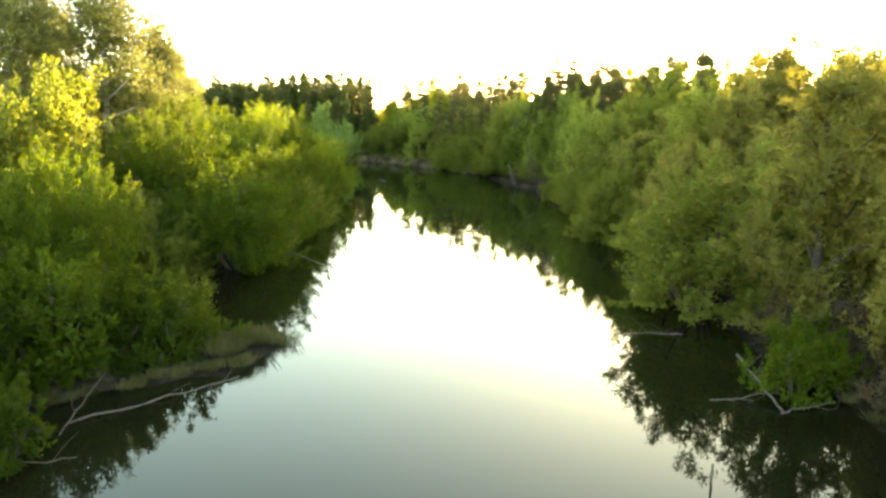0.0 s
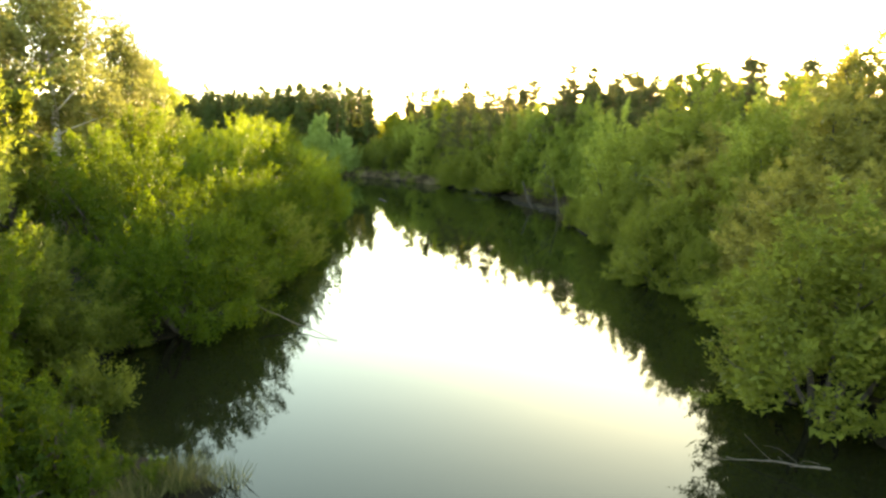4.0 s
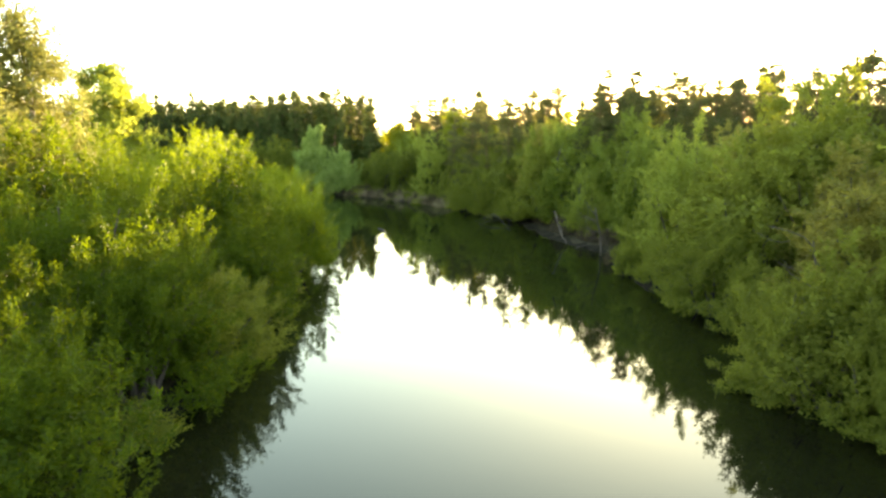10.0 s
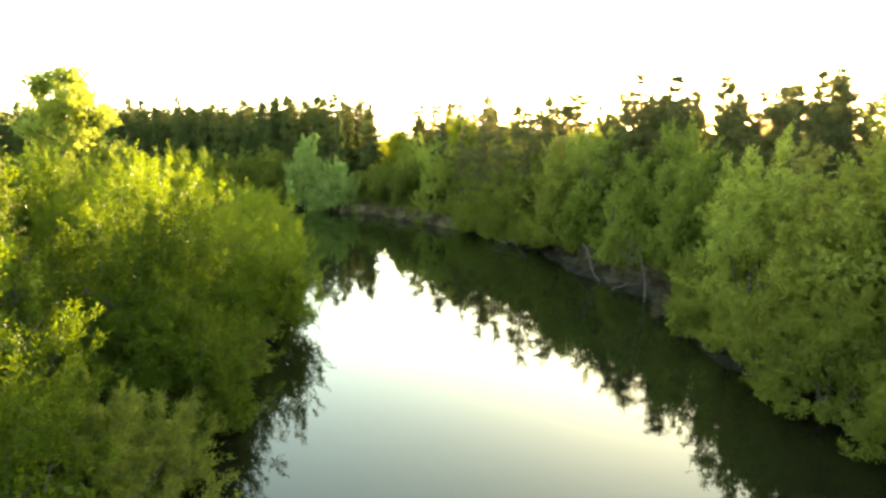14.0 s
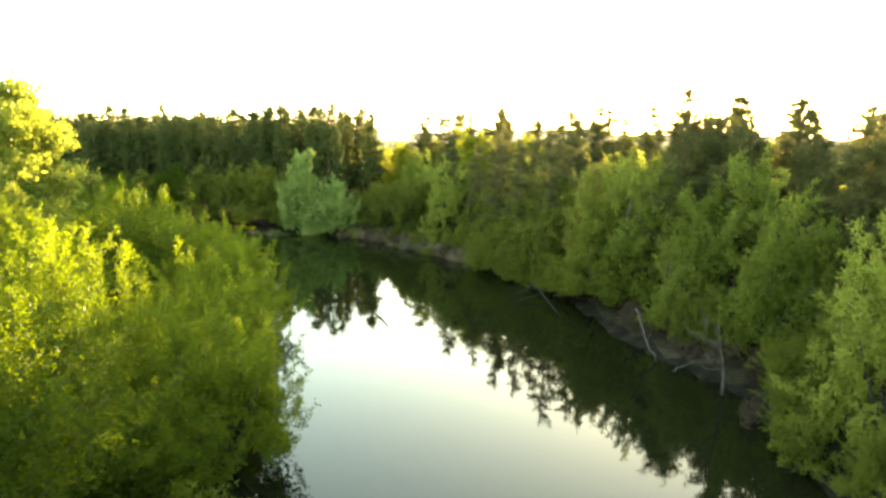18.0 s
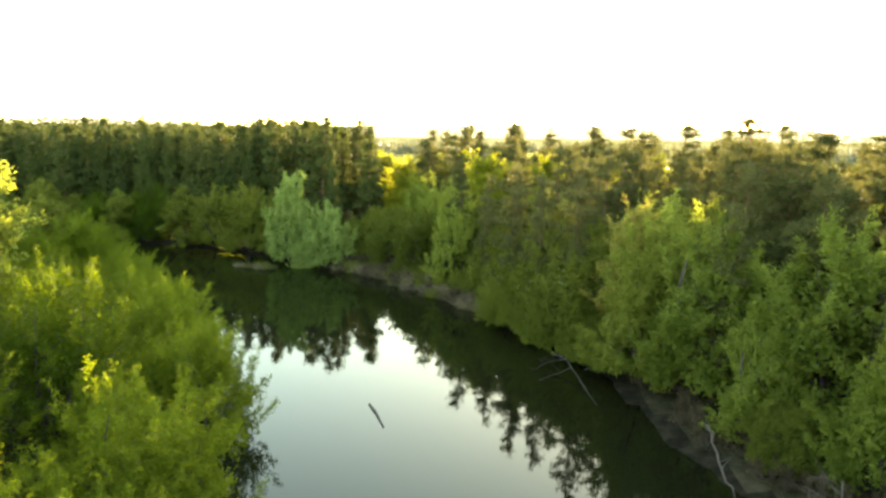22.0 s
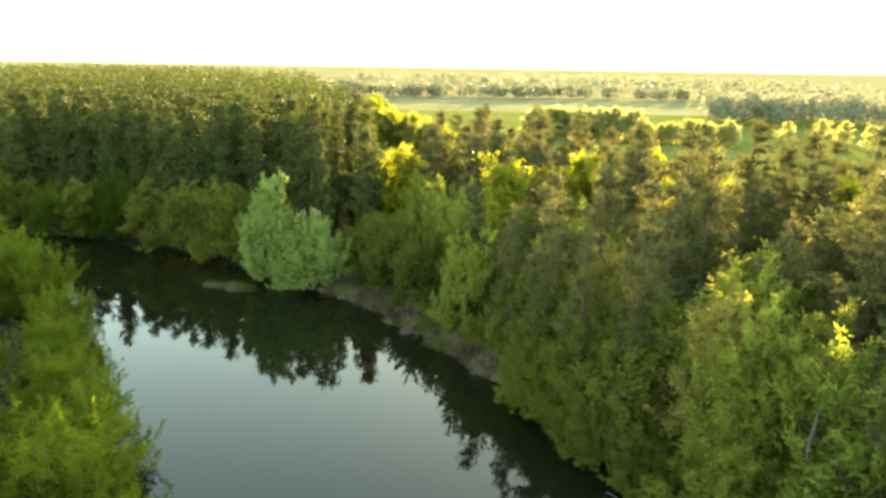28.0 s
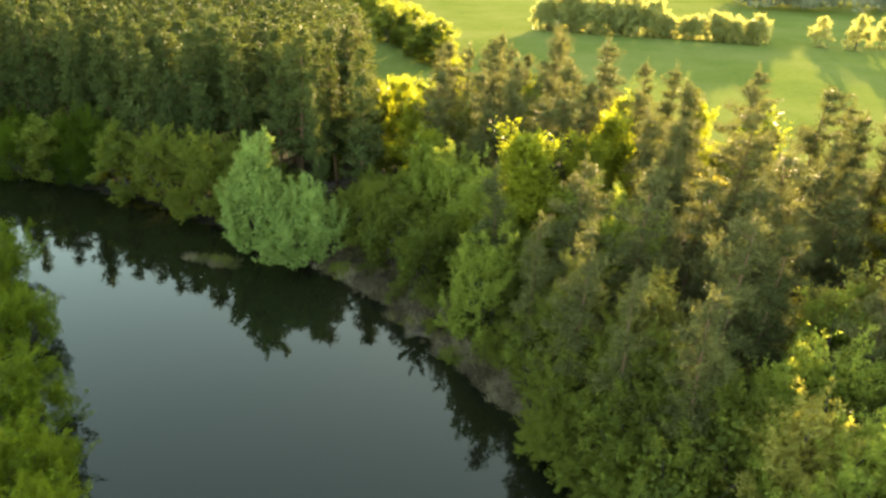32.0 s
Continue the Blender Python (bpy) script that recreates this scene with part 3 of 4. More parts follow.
# trees that can be told apart
for row in [
    ("willow_near", -15.6, 30.4, 6.8, 0.7), ("spit_bush", -12.3, 17.4, 2.3, 0.9), ("spit_bush", -13.2, 16.6, 3.6, 1.0), ("spit_bush", -13.4, 18.6, 3.4, 1.0), ("spit_bush", -13.2, 14.4, 2.4, 1.0), ("spit_bush", -9.3, 27.4, 1.6, 1.2), ("spit_bush", -8.0, 28.2, 1.0, 1.3), ("spit_bush", -10.6, 26.8, 3.1, 1.0), ("spit_bush", -12.6, 27.0, 4.6, 0.9), ("spit_bush", -11.6, 28.2, 3.4, 1.0), ("spit_bush", -14.2, 26.2, 5.4, 0.9),
    ("willow_near", -17.6, 26.4, 6.8, 0.8), ("willow_near", -15.2, 21.0, 4.4, 0.9), ("spit_bush", -14.0, 24.0, 4.6, 1.0), ("willow_near", -18.6, 33.8, 7.4, 0.9), ("bank_near", -17.4, 37.6, 5.2, 1.1),
    ("spit_bush", -11.9, 25.6, 3.4, 1.0), ("willow_near", -13.4, 43.6, 6.8, 1.15), ("willow_near", -14.0, 54.0, 6.8, 1.1), 
    ("bank_near", -13.0, 59.5, 5.0, 1.1), ("willow_mid", -16.6, 47.0, 8.8, 1.0), ("willow_mid", -16.8, 56.6, 9.2, 1.0), ("willow_mid", -17.0, 70.5, 10.0, 1.1), ("willow_near", -14.4, 66.8, 6.4, 1.1),
    ("lit_willow_mid", -21.5, 82.0, 10.5, 1.1), ("birch", -33, 66, 22.5, 1.25), ("birch", -38, 60, 21.0, 1.25), ("birch", -30, 74, 18.5, 1.1), ("birch", -41, 70, 22.0, 1.1), ("birch", -44, 62, 20.0, 1.1), ("poplar", -49.3, 119.2, 20.0, 1.35),
    ("spit_bush", 12.9, 24.8, 3.6, 0.95), ("spit_bush", 14.4, 25.4, 2.6, 1.0), ("alder_mid", 16.2, 30.5, 12.5, 1.0), ("alder_mid", 18.2, 24.6, 13.0, 1.0), ("alder_mid", 18.8, 18.0, 13.0, 1.0), ("bank_mid", 18.2, 12.6, 11.5, 1.0), ("bank_near", -3.2, 133.8, 4.2, 1.1), ("brush", -0.8, 130.2, 3.0, 1.2), ("bank_near", 1.3, 127.2, 4.6, 1.1), ("brush", -5.6, 138.4, 2.6, 1.3), ("bank_mid", 3.6, 123.6, 6.4, 1.0), ("bank_near", 4.8, 119.6, 3.8, 1.1), ("bank_near", -7.8, 142.4, 3.0, 1.1), ("alder_mid", 14.2, 41.0, 8.8, 1.15), ("bank_mid", 13.0, 35.2, 8.4, 1.25), ("bank_mid", 13.2, 56.0, 7.6, 1.05), ("bank_mid", 13.6, 76.5, 6.4, 1.15), ("bank_near", 12.6, 57.6, 6.2, 1.0), ("light_mid", 15.6, 98.6, 12.2, 0.85), ("light_mid", 11.2, 106.0, 7.6, 0.95), ("bank_near", 12.6, 88.0, 2.8, 1.1), ("bank_near", 11.4, 102.2, 4.2, 1.0), ("bank_near", 14.6, 92.0, 5.0, 1.0),
    ("light_mid", 10.2, 113.6, 12.8, 0.95), ("light_mid", 8.6, 121.5, 12.4, 0.9), ("light_mid", 14.0, 134.0, 12.0, 1.0), ("light_mid", -8.4, 145.6, 10.8, 0.9), ("light_mid", -8.0, 156.6, 12.6, 0.95), ("light_mid", -11.6, 161.6, 12.4, 0.95), ("bank_mid", -7.2, 147.0, 11.0, 1.0), ("bank_mid", -0.4, 135.2, 9.6, 1.15), ("bank_mid", 1.9, 130.6, 10.0, 1.1), ("bank_mid", -3.4, 139.6, 8.8, 1.15), ("bank_mid", 4.9, 125.6, 10.4, 1.1), ("bank_mid", 7.2, 116.4, 11.6, 1.0), ("bank_mid", 11.4, 117.0, 12.8, 1.0), ("light_mid", 9.8, 128.0, 12.6, 0.95), ("alder_mid", 7.4, 122.4, 12.6, 0.95), ("pine_low", 5.6, 133.4, 17.2, 1.05), ("pine_low", 2.8, 143.6, 16.6, 1.1), ("pine", -1.6, 146.0, 15.6, 1.2), ("pine_low", -7.6, 146.8, 14.4, 1.0), ("pine_low", -2.4, 136.2, 15.2, 0.95), ("pine_low", 3.4, 127.8, 15.8, 0.95), ("pine_low", 0.2, 131.4, 14.2, 0.85), ("pine_low", -5.2, 140.8, 13.8, 0.85), ("pine_low", 10.6, 112.0, 13.6, 0.9), ("bank_near", 0.4, 126.6, 4.4, 1.2), ("bank_near", 3.4, 121.8, 4.2, 1.2), ("bank_near", -2.2, 131.4, 4.4, 1.2), ("alder_mid", 2.4, 136.6, 11.4, 1.0), ("alder_mid", -1.2, 141.2, 11.0, 1.0), ("pine", 8.0, 133.6, 16.2, 1.0), ("alder_mid", 13.2, 136.0, 11.2, 1.0), ("pine", 11.0, 175.5, 17.4, 1.0),
    ("pine", -8.3, 178, 18.8, 1.0), ("pine", -12.0, 180, 18.6, 0.9), ("pine", -15.0, 182, 18.4, 0.9), ("pine", 9.8, 159, 19.0, 1.0), ("yellow", -5.6, 156.4, 15.6, 1.4),
    ("silver", -32.0, 161.6, 12.9, 0.84), ("silver", -27.4, 159.7, 8.9, 0.9), ("silver", -30.4, 159.6, 4.4, 0.9), ("bank_near", -22.4, 164.5, 6.6, 1.25), ("bank_mid", -41.5, 170.2, 10.4, 1.15), ("bank_mid", -47.8, 174.0, 9.8, 1.2), ("bank_mid", -37.4, 167.6, 6.4, 1.1), ("bank_mid", -21.2, 168.8, 7.0, 1.3),
    ("yellow", -15.0, 168.0, 11.5, 1.2), ("yellow", -19.0, 181.5, 11.0, 1.2), ("yellow", -22.5, 195.0, 11.0, 1.3), ("yellow", -12.0, 188.0, 11.0, 1.2), ("yellow", -17.5, 176.0, 13.5, 1.1), ("yellow", -20.0, 186.0, 13.0, 1.1), ("yellow", 4.0, 166.0, 14.6, 1.0), ("yellow", 0.0, 160.0, 13.8, 1.0), ("pine", -28.0, 190.0, 20.0, 1.0), ("pine_far", -35.0, 178.6, 19.9, 1.1), ("light_mid", -14.6, 166.4, 12.0, 0.95), ("bank_mid", -21.4, 162.6, 7.4, 1.0), ("bank_mid", -17.4, 158.4, 8.0, 1.0), ("bank_mid", -13.6, 153.4, 8.6, 1.0), ("bank_mid", -18.4, 165.6, 7.4, 1.1),
    ("pine_far", -52.0, 180.5, 16.5, 1.2), ("pine_far", -56.0, 184.5, 17.0, 1.2), ("pine_far", -47.5, 177.0, 14.5, 1.2), ("pine_far", -60.5, 188.5, 17.0, 1.2), ("pine_far", -43.5, 175.0, 14.0, 1.2),
]:
    put(*row)


def fill_wood(count, box, gap, choose):
    """Plants a wood at random inside a box, no two trunks closer than gap."""
    xs = [R.uniform(box[0], box[1]) for _ in range(count)]
    ys = [R.uniform(box[2], box[3]) for _ in range(count)]
    for x, y, d in zip(xs, ys, from_shore(xs, ys).tolist()):
        pick = choose(x, y, d)
        if pick and free(x, y, gap * pick[3]):
            put(pick[0], x, y, pick[1], pick[2])


def is_east(x, y):
    return x > float(np.interp(y, [0, 60, 100, 130, 150, 165], [0, 0, -3, -10, -22, -30]))


def west_edge(x, y, d):
    if is_east(x, y) or y > 158 or not -0.2 < d < 2.2 or (12 < y < 43 and x > -17.5) or 46.8 < y < 51.2:
        return None
    h = R.uniform(4.6, 7.2) if y > 34 else R.uniform(2.6, 4.4)
    return ("lit_willow_near" if y > 80 else R.choice(["willow_near", "willow_near", "bank_near"]), h * (1.15 if y > 75 else 1), R.uniform(1.0, 1.3), 1.1)


def west_wood(x, y, d):
    if not 2.4 < d < 44 or is_east(x, y) or y < 4 or y > 160 or (12 < y < 40 and x > -17.5) or (47.5 < y < 51.5 and d < 5):
        return None
    h = np.interp(d, [2.4, 6, 12, 40], [7.0, 9.6, 11.2, 12.0]) * R.uniform(0.7, 1.16) * float(np.interp(y, [0, 34, 50, 92, 118], [0.8, 0.9, 1.0, 1.0, 0.7]))
    return (R.choice((["lit_willow_mid", "lit_willow_mid", "willow_mid"] if y > 80 else ["willow_mid", "willow_mid", "willow_mid", "bank_mid"]) if d < 16 else ["willow_mid", "bank_far", "bank_far"]), h, R.uniform(0.85, 1.15), 1.1 + 0.006 * d)


def bare_bank(x, y):
    """The stretch of the outer bank where only dry grass and reeds grow by the water."""
    return -26 < x < -10 and y > 138


def set_back(x, y):
    """A stretch of bare earth bank where the trees stand a few metres back from the water."""
    return x > 0 and 90.5 < y < 117


def east_edge(x, y, d):
    if not is_east(x, y) or not -0.3 < d < 1.8 or bare_bank(x, y) or set_back(x, y) or y < 28 or (72 < y < 91 and d < 1.0):
        return None
    if y > 92:
        return (R.choice(["bank_mid", "bank_mid", "alder_mid"]), R.uniform(4.5, 8.5), R.uniform(0.9, 1.2), 1.0) if d > 0.2 else None
    if y > 30 and R.random() < 0.5:
        return (R.choice(["bank_mid", "alder_mid"]), R.uniform(6.5, 9.5), R.uniform(1.0, 1.25), 1.1)
    return (R.choice(["bank_near", "bank_near", "willow_near"]), R.uniform(3.2, 6.0), R.uniform(1.0, 1.3), 1.0)


def east_wood(x, y, d):
    edge = float(back_edge(y))
    if y < 29 and d < 3.6:
        return None
    if not (6.0 if bare_bank(x, y) else 4.6 if set_back(x, y) else 2.2) < d or x > edge or x < -17 or not is_east(x, y):
        return None
    if y > 138 and x < 3 and d < 16:
        return (R.choice(["light_mid", "bank_mid", "bank_mid", "yellow"]), float(np.interp(d, [5, 9, 16], [5.0, 8.0, 12.5])) * R.uniform(0.85, 1.1), R.uniform(0.95, 1.15), 1.0)
    if d > (10.0 if y > 125 else 11.0) and R.random() < float(np.interp(y, [62, 95], [0.0, 0.78])):
        return ("pine", R.uniform(14.8, 17.0) if y < 108 else R.uniform(14.0, 19.5), R.uniform(0.95, 1.3), 0.8)
    if d > 6 and y < 78 and R.random() < 0.75:
        return ("alder_mid", R.uniform(13.0, 17.0), R.uniform(0.95, 1.2), 1.15)
    if d > 9 and edge - x < 14 and R.random() < 0.4:
        return ("yellow", R.uniform(11, 15), R.uniform(0.9, 1.2), 1.0)
    h = np.interp(d, [2.2, 7, 14], [8.0, 12.0, 14.0]) * R.uniform(0.8, 1.15)
    return (R.choice((["alder_mid", "alder_mid", "bank_mid", "light_mid"] if y < 85 else ["alder_mid", "bank_mid", "bank_mid", "light_mid"]) if d < 13 else ["alder_far", "bank_far"]), h, R.uniform(0.9, 1.15), 1.05)


def east_front(x, y, d):
    if not is_east(x, y) or not 2.4 < d < 6.5 or y < 30 or (bare_bank(x, y) and (d < 5.4 or R.random() < 0.4)) or (set_back(x, y) and d < 4.4):
        return None
    return (R.choice(["alder_mid", "bank_mid", "light_mid"] if y < 85 else ["bank_mid", "bank_mid", "light_mid"]), R.uniform(8.2, 12.6), R.uniform(0.92, 1.1), 1.0)


def east_under(x, y, d):
    if d < (8 if bare_bank(x, y) else 5) or x > float(back_edge(y)) or x < -17 or not is_east(x, y):
        return None
    return (R.choice(["alder_far", "bank_far", "bank_far"]), R.uniform(3.0, 6.0), R.uniform(1.0, 1.4), 1.0)


def low_shore(x, y, d):
    if not -0.35 < d < 0.8 or bare_bank(x, y) or (x > 0 and y < 31) or (15 < y < 34 and x < 0) or (x < 0 and 130 < y):
        return None
    if set_back(x, y):
        return ("brush", R.uniform(0.4, 1.1), R.uniform(0.9, 1.3), 1.0) if R.random() < 0.3 else None
    return ("brush" if y > 85 and x > -12 and R.random() < 0.75 else "low_shrub", R.uniform(1.2, 2.9), R.uniform(0.9, 1.3), 1.0)


def in_clearing(x, y):
    """A small open place with felled logs behind the silver willow."""
    return ((x + 29.5) / 4.0) ** 2 + ((y - 180.5) / 2.6) ** 2 < 1


def north_edge(x, y, d):
    if x > -17 or y < 150 or not -0.2 < d < 8 or bare_bank(x, y) and d < 7 or (-36 < x < -24 and d < 5):
        return None
    return (R.choice(["bank_far", "willow_mid"] if x < -52 else ["bank_mid", "bank_mid", "willow_mid", "bank_far"]), R.uniform(5.5, 10.0), R.uniform(1.0, 1.35), 1.0)


def north_wood(x, y, d):
    if x > np.interp(y, [160, 202, 415], [-22, -27, -92]) or not 7 < d < 26 or in_clearing(x, y):
        return None
    return ("pine_far", R.uniform(15.5, 20.5), R.uniform(0.75, 1.15), 1.0)


fill_wood(2600, (-70, 0, 0, 165), 3.7, west_edge)
fill_wood(1500, (-75, -8, 4, 165), 5.2, west_wood)
fill_wood(3000, (-16, 20, -6, 152), 3.3, east_edge)
fill_wood(2000, (-16, 24, 30, 152), 4.3, east_front)
fill_wood(4200, (-16, 58, 0, 195), 4.3, east_wood)
fill_wood(1200, (-130, -17, 150, 200), 3.6, north_edge)
fill_wood(1500, (-110, -20, 164, 215), 3.2, north_wood)
fill_wood(1800, (-16, 50, 20, 192), 2.9, east_under)
fill_wood(2600, (-60, 22, -4, 165), 1.5, low_shore)
fill_wood(260, (-30, -8, 166, 215), 3.6, lambda x, y, d: ("yellow" if R.random() < 0.4 else "bank_far", R.uniform(4, 9), R.uniform(1.1, 1.4), 1.0) if d > 6 else None)

for k in range(15):
    y = 13 + 1.25 * k + R.uniform(-0.4, 0.4)
    x = float(np.interp(y, [0, 14, 22.5, 34], [16, 15.6, 14.0, 13.2])) + R.uniform(1.0, 3.4)
    put("brush", x, y, R.uniform(1.4, 2.8), R.uniform(1.0, 1.3))

# dry brush on the open slope of the set-back stretch
for k in range(34):
    y = 94.5 + 0.66 * k + R.uniform(-0.5, 0.5)
    x = float(np.interp(y, [93.4, 97.2, 100.4, 106.5, 113, 119.5], [11.6, 9.9, 7.8, 6.3, 5.0, 3.8])) + R.uniform(1.6, 4.4)
    put("brush", x, y, R.uniform(0.7, 1.9), R.uniform(0.9, 1.3))

# taller trees added behind the east bank's first rows, for shade and fuller reflections
for kind, x, y, h in [("alder_mid", 19.6, 21.4, 14.0), ("alder_mid", 20.8, 28.0, 14.5), ("alder_mid", 20.8, 14.6, 13.5), ("alder_mid", 21.2, 8.4, 13.0), ("pine", 18.6, 104.6, 15.6), ("pine", 21.4, 109.8, 16.2), ("pine", 16.8, 110.6, 15.8), ("pine", 24.0, 103.6, 16.4), ("pine", 21.6, 99.4, 15.4), ("pine", 19.8, 115.4, 16.6), ("pine", 25.6, 116.8, 16.8), ("pine", 27.4, 109.2, 16.8), ("pine", 13.6, 121.6, 16.8), ("pine", 16.2, 124.8, 17.0), ("pine", 14.4, 129.2, 17.2), ("pine", 17.4, 119.4, 16.8), ("pine", 19.0, 128.8, 17.0), ("pine", 13.4, 117.2, 15.8)]:
    if free(x, y, 1.6):
        put(kind, x, y, h, 1.1)

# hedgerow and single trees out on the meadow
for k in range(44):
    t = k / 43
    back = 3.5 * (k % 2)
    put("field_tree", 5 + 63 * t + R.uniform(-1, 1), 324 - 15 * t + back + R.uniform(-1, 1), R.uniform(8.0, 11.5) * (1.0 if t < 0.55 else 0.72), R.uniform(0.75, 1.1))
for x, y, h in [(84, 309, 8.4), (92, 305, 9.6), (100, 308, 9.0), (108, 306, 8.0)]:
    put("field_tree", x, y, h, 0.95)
for k in range(52):
    t = k / 51
    put("bank_far", -22 - 44 * t + R.uniform(-7, 4), 258 + 150 * t, R.uniform(7, 11), 1.35)


def stuff_trees(name, seed, spots, heights, mat, label, category, blades, size, narrow):
    """Far woods in one mesh: every tree a trunkless crown of loose blades, no outline alike."""
    rng = np.random.default_rng(seed)
    n = len(spots)
    d = unit(rng.normal(0, 1, (n, blades, 3)))
    t = rng.uniform(0, 1, (n, blades)) ** 0.8
    wide = heights[:, None] * narrow * (np.sin(np.pi * np.clip(0.12 + 0.85 * t, 0, 1)) ** 0.6) * rng.uniform(0.6, 1.1, (n, blades))
    p = np.stack([spots[:, 0, None] + d[..., 0] * wide, spots[:, 1, None] + d[..., 1] * wide, spots[:, 2, None] + heights[:, None] * (0.12 + 0.9 * t)], -1).reshape(-1, 3)
    v, f = leaves(rng, p, d.reshape(-1, 3) * [1, 1, 0.4] + [0, 0, 0.6], size, size * 0.7, False)
    ob = new(name, fast_mesh(name, v, f, mat))
    return tagged(ob, label, category, kind="stuff")


def far_spots(rng, n, box, keep):
    x, y = rng.uniform(box[0], box[1], n), rng.uniform(box[2], box[3], n)
    ok = keep(x, y)
    x, y = x[ok], y[ok]
    return np.stack([x, y, ground_height(x, y)], -1)


def stuff_pines(name, seed, spots, heights, label, blades, size):
    """A pine wood in one mesh: every tree a pointed crown of tiered needle blades round its own axis."""
    rng = np.random.default_rng(seed)
    n = len(spots)
    a = rng.uniform(0, 2 * np.pi, (n, blades))
    t = rng.uniform(0, 1, (n, blades)) ** 1.25
    t = np.round(t * 9) / 9 * 0.75 + t * 0.25
    wide = rng.uniform(1.5, 2.6, (n, 1)) * (0.1 + (1 - t) ** 0.75 * np.minimum(1, 0.6 + 2 * t)) * rng.uniform(0.35, 1.05, (n, blades))
    p = np.stack([spots[:, 0, None] + np.cos(a) * wide, spots[:, 1, None] + np.sin(a) * wide, spots[:, 2, None] + heights[:, None] * (0.3 + 0.69 * t) - 0.1 * wide], -1)
    way = np.stack([np.cos(a), np.sin(a), rng.uniform(-0.1, 0.9, a.shape)], -1)
    v, f = leaves(rng, p.reshape(-1, 3), way.reshape(-1, 3) + rng.normal(0, 0.35, (n * blades, 3)), size, size * 0.42, False)
    return tagged(new(name, fast_mesh(name, v, f, NEEDLE_DARK)), label, "forest", kind="stuff")


RN = np.random.default_rng(5)
edge_of_wood = lambda y: np.interp(y, [160, 202, 415, 590, 640], [-22, -27, -92, -200, -300])
spots = far_spots(RN, 2300, (-170, -20, 170, 270), lambda x, y: (x < edge_of_wood(y)) & (from_shore(x, y) > 25))
stuff_pines("near_forest", 8, spots, RN.uniform(15, 20.5, len(spots)), "dense dark pine forest rising behind the river bend", 190, 0.75)
spots = far_spots(RN, 4600, (-330, -20, 270, 640), lambda x, y: x < edge_of_wood(y))
stuff_pines("far_forest", 1, spots, RN.uniform(15, 20.5, len(spots)), "dense dark pine forest stretching away to the horizon", 70, 1.3)
spots = far_spots(RN, 900, (-330, -170, 190, 270), lambda x, y: from_shore(x, y) > 8)
stuff_pines("upper_forest", 2, spots, RN.uniform(15, 20.5, len(spots)), "dark pine forest along the upper reach of the river", 90, 1.1)
spots = far_spots(RN, 260, (92, 290, 392, 450), lambda x, y: x > 92)
stuff_trees("meadow_wood", 7, spots, RN.uniform(8, 14, len(spots)), LEAF_FAR_HAZED, "hazy broadleaf wood at the far side of the meadow", "forest", 160, 1.4, 0.4)
spots = far_spots(RN, 900, (-200, 900, 570, 640), lambda x, y: (np.sin(x * 0.02) * 12 + 605 - y < 14) & (x > -170))
stuff_trees("far_hedge", 3, spots, RN.uniform(6, 11, len(spots)), LEAF_FAR_HAZED, "long belt of trees across the far meadow", "tree belt", 90, 1.8, 0.5)
spots = far_spots(RN, 1500, (-900, 1500, 800, 1300), lambda x, y: (np.sin(x * 0.006 + 1) + np.sin(y * 0.013 + x * 0.004)) > 0.55)
stuff_trees("far_woods", 4, spots, RN.uniform(6, 11, len(spots)), LEAF_FAR_HAZED, "scattered woods on the hazy plain", "forest", 60, 2.8, 0.7)

spots = far_spots(RN, 1100, (-190, -56, -70, 170), lambda x, y: from_shore(x, y) > 40)
stuff_trees("west_wood", 6, spots, RN.uniform(8, 13, len(spots)), LEAF_BANK, "green broadleaf wood stretching away behind the bank", "forest", 70, 0.8, 0.3)

# ---------------------------------------------------------------- reeds, grass and driftwood
REEDS = {}


def reed_mesh(key, seed, mat, n, h, r):
    rng = np.random.default_rng(seed)
    a, q = rng.uniform(0, 2 * np.pi, n), r * np.sqrt(rng.uniform(0, 1, n))
    at = np.stack([q * np.cos(a), q * np.sin(a), np.full(n, -0.05)], -1)
    way = np.stack([rng.normal(0, 0.42, n), rng.normal(0, 0.42, n), np.ones(n)], -1)
    v, f = leaves(rng, at, way, h, 0.035, True)
    REEDS.setdefault(key, []).append(fast_mesh("reed_clump", v, f, mat))


for k in range(3):
    reed_mesh("green", 300 + k, REED_GREEN, 130, 0.95, 0.75)
    reed_mesh("dry", 310 + k, REED_DRY, 110, 0.95, 0.7)


def reeds(key, x, y, s=1.0):
    d = float(from_shore(x, y)[0])
    ob = new("reed_clump" if key == "green" else "dry_grass_clump", R.choice(REEDS[key]))
    ob.matrix_world = pose(x, y, max(float(ground_height(np.array([x]), np.array([y]))[0]), -0.25), 0, 0, R.uniform(0, 360)) @ Matrix.Diagonal((s, s, s * R.uniform(0.8, 1.2), 1))
    tagged(ob, "clump of green and straw-coloured reeds at the water's edge" if key == "green" else "clump of pale dry grass on the river bank", "reeds" if key == "green" else "grass", "reeds on the bank")


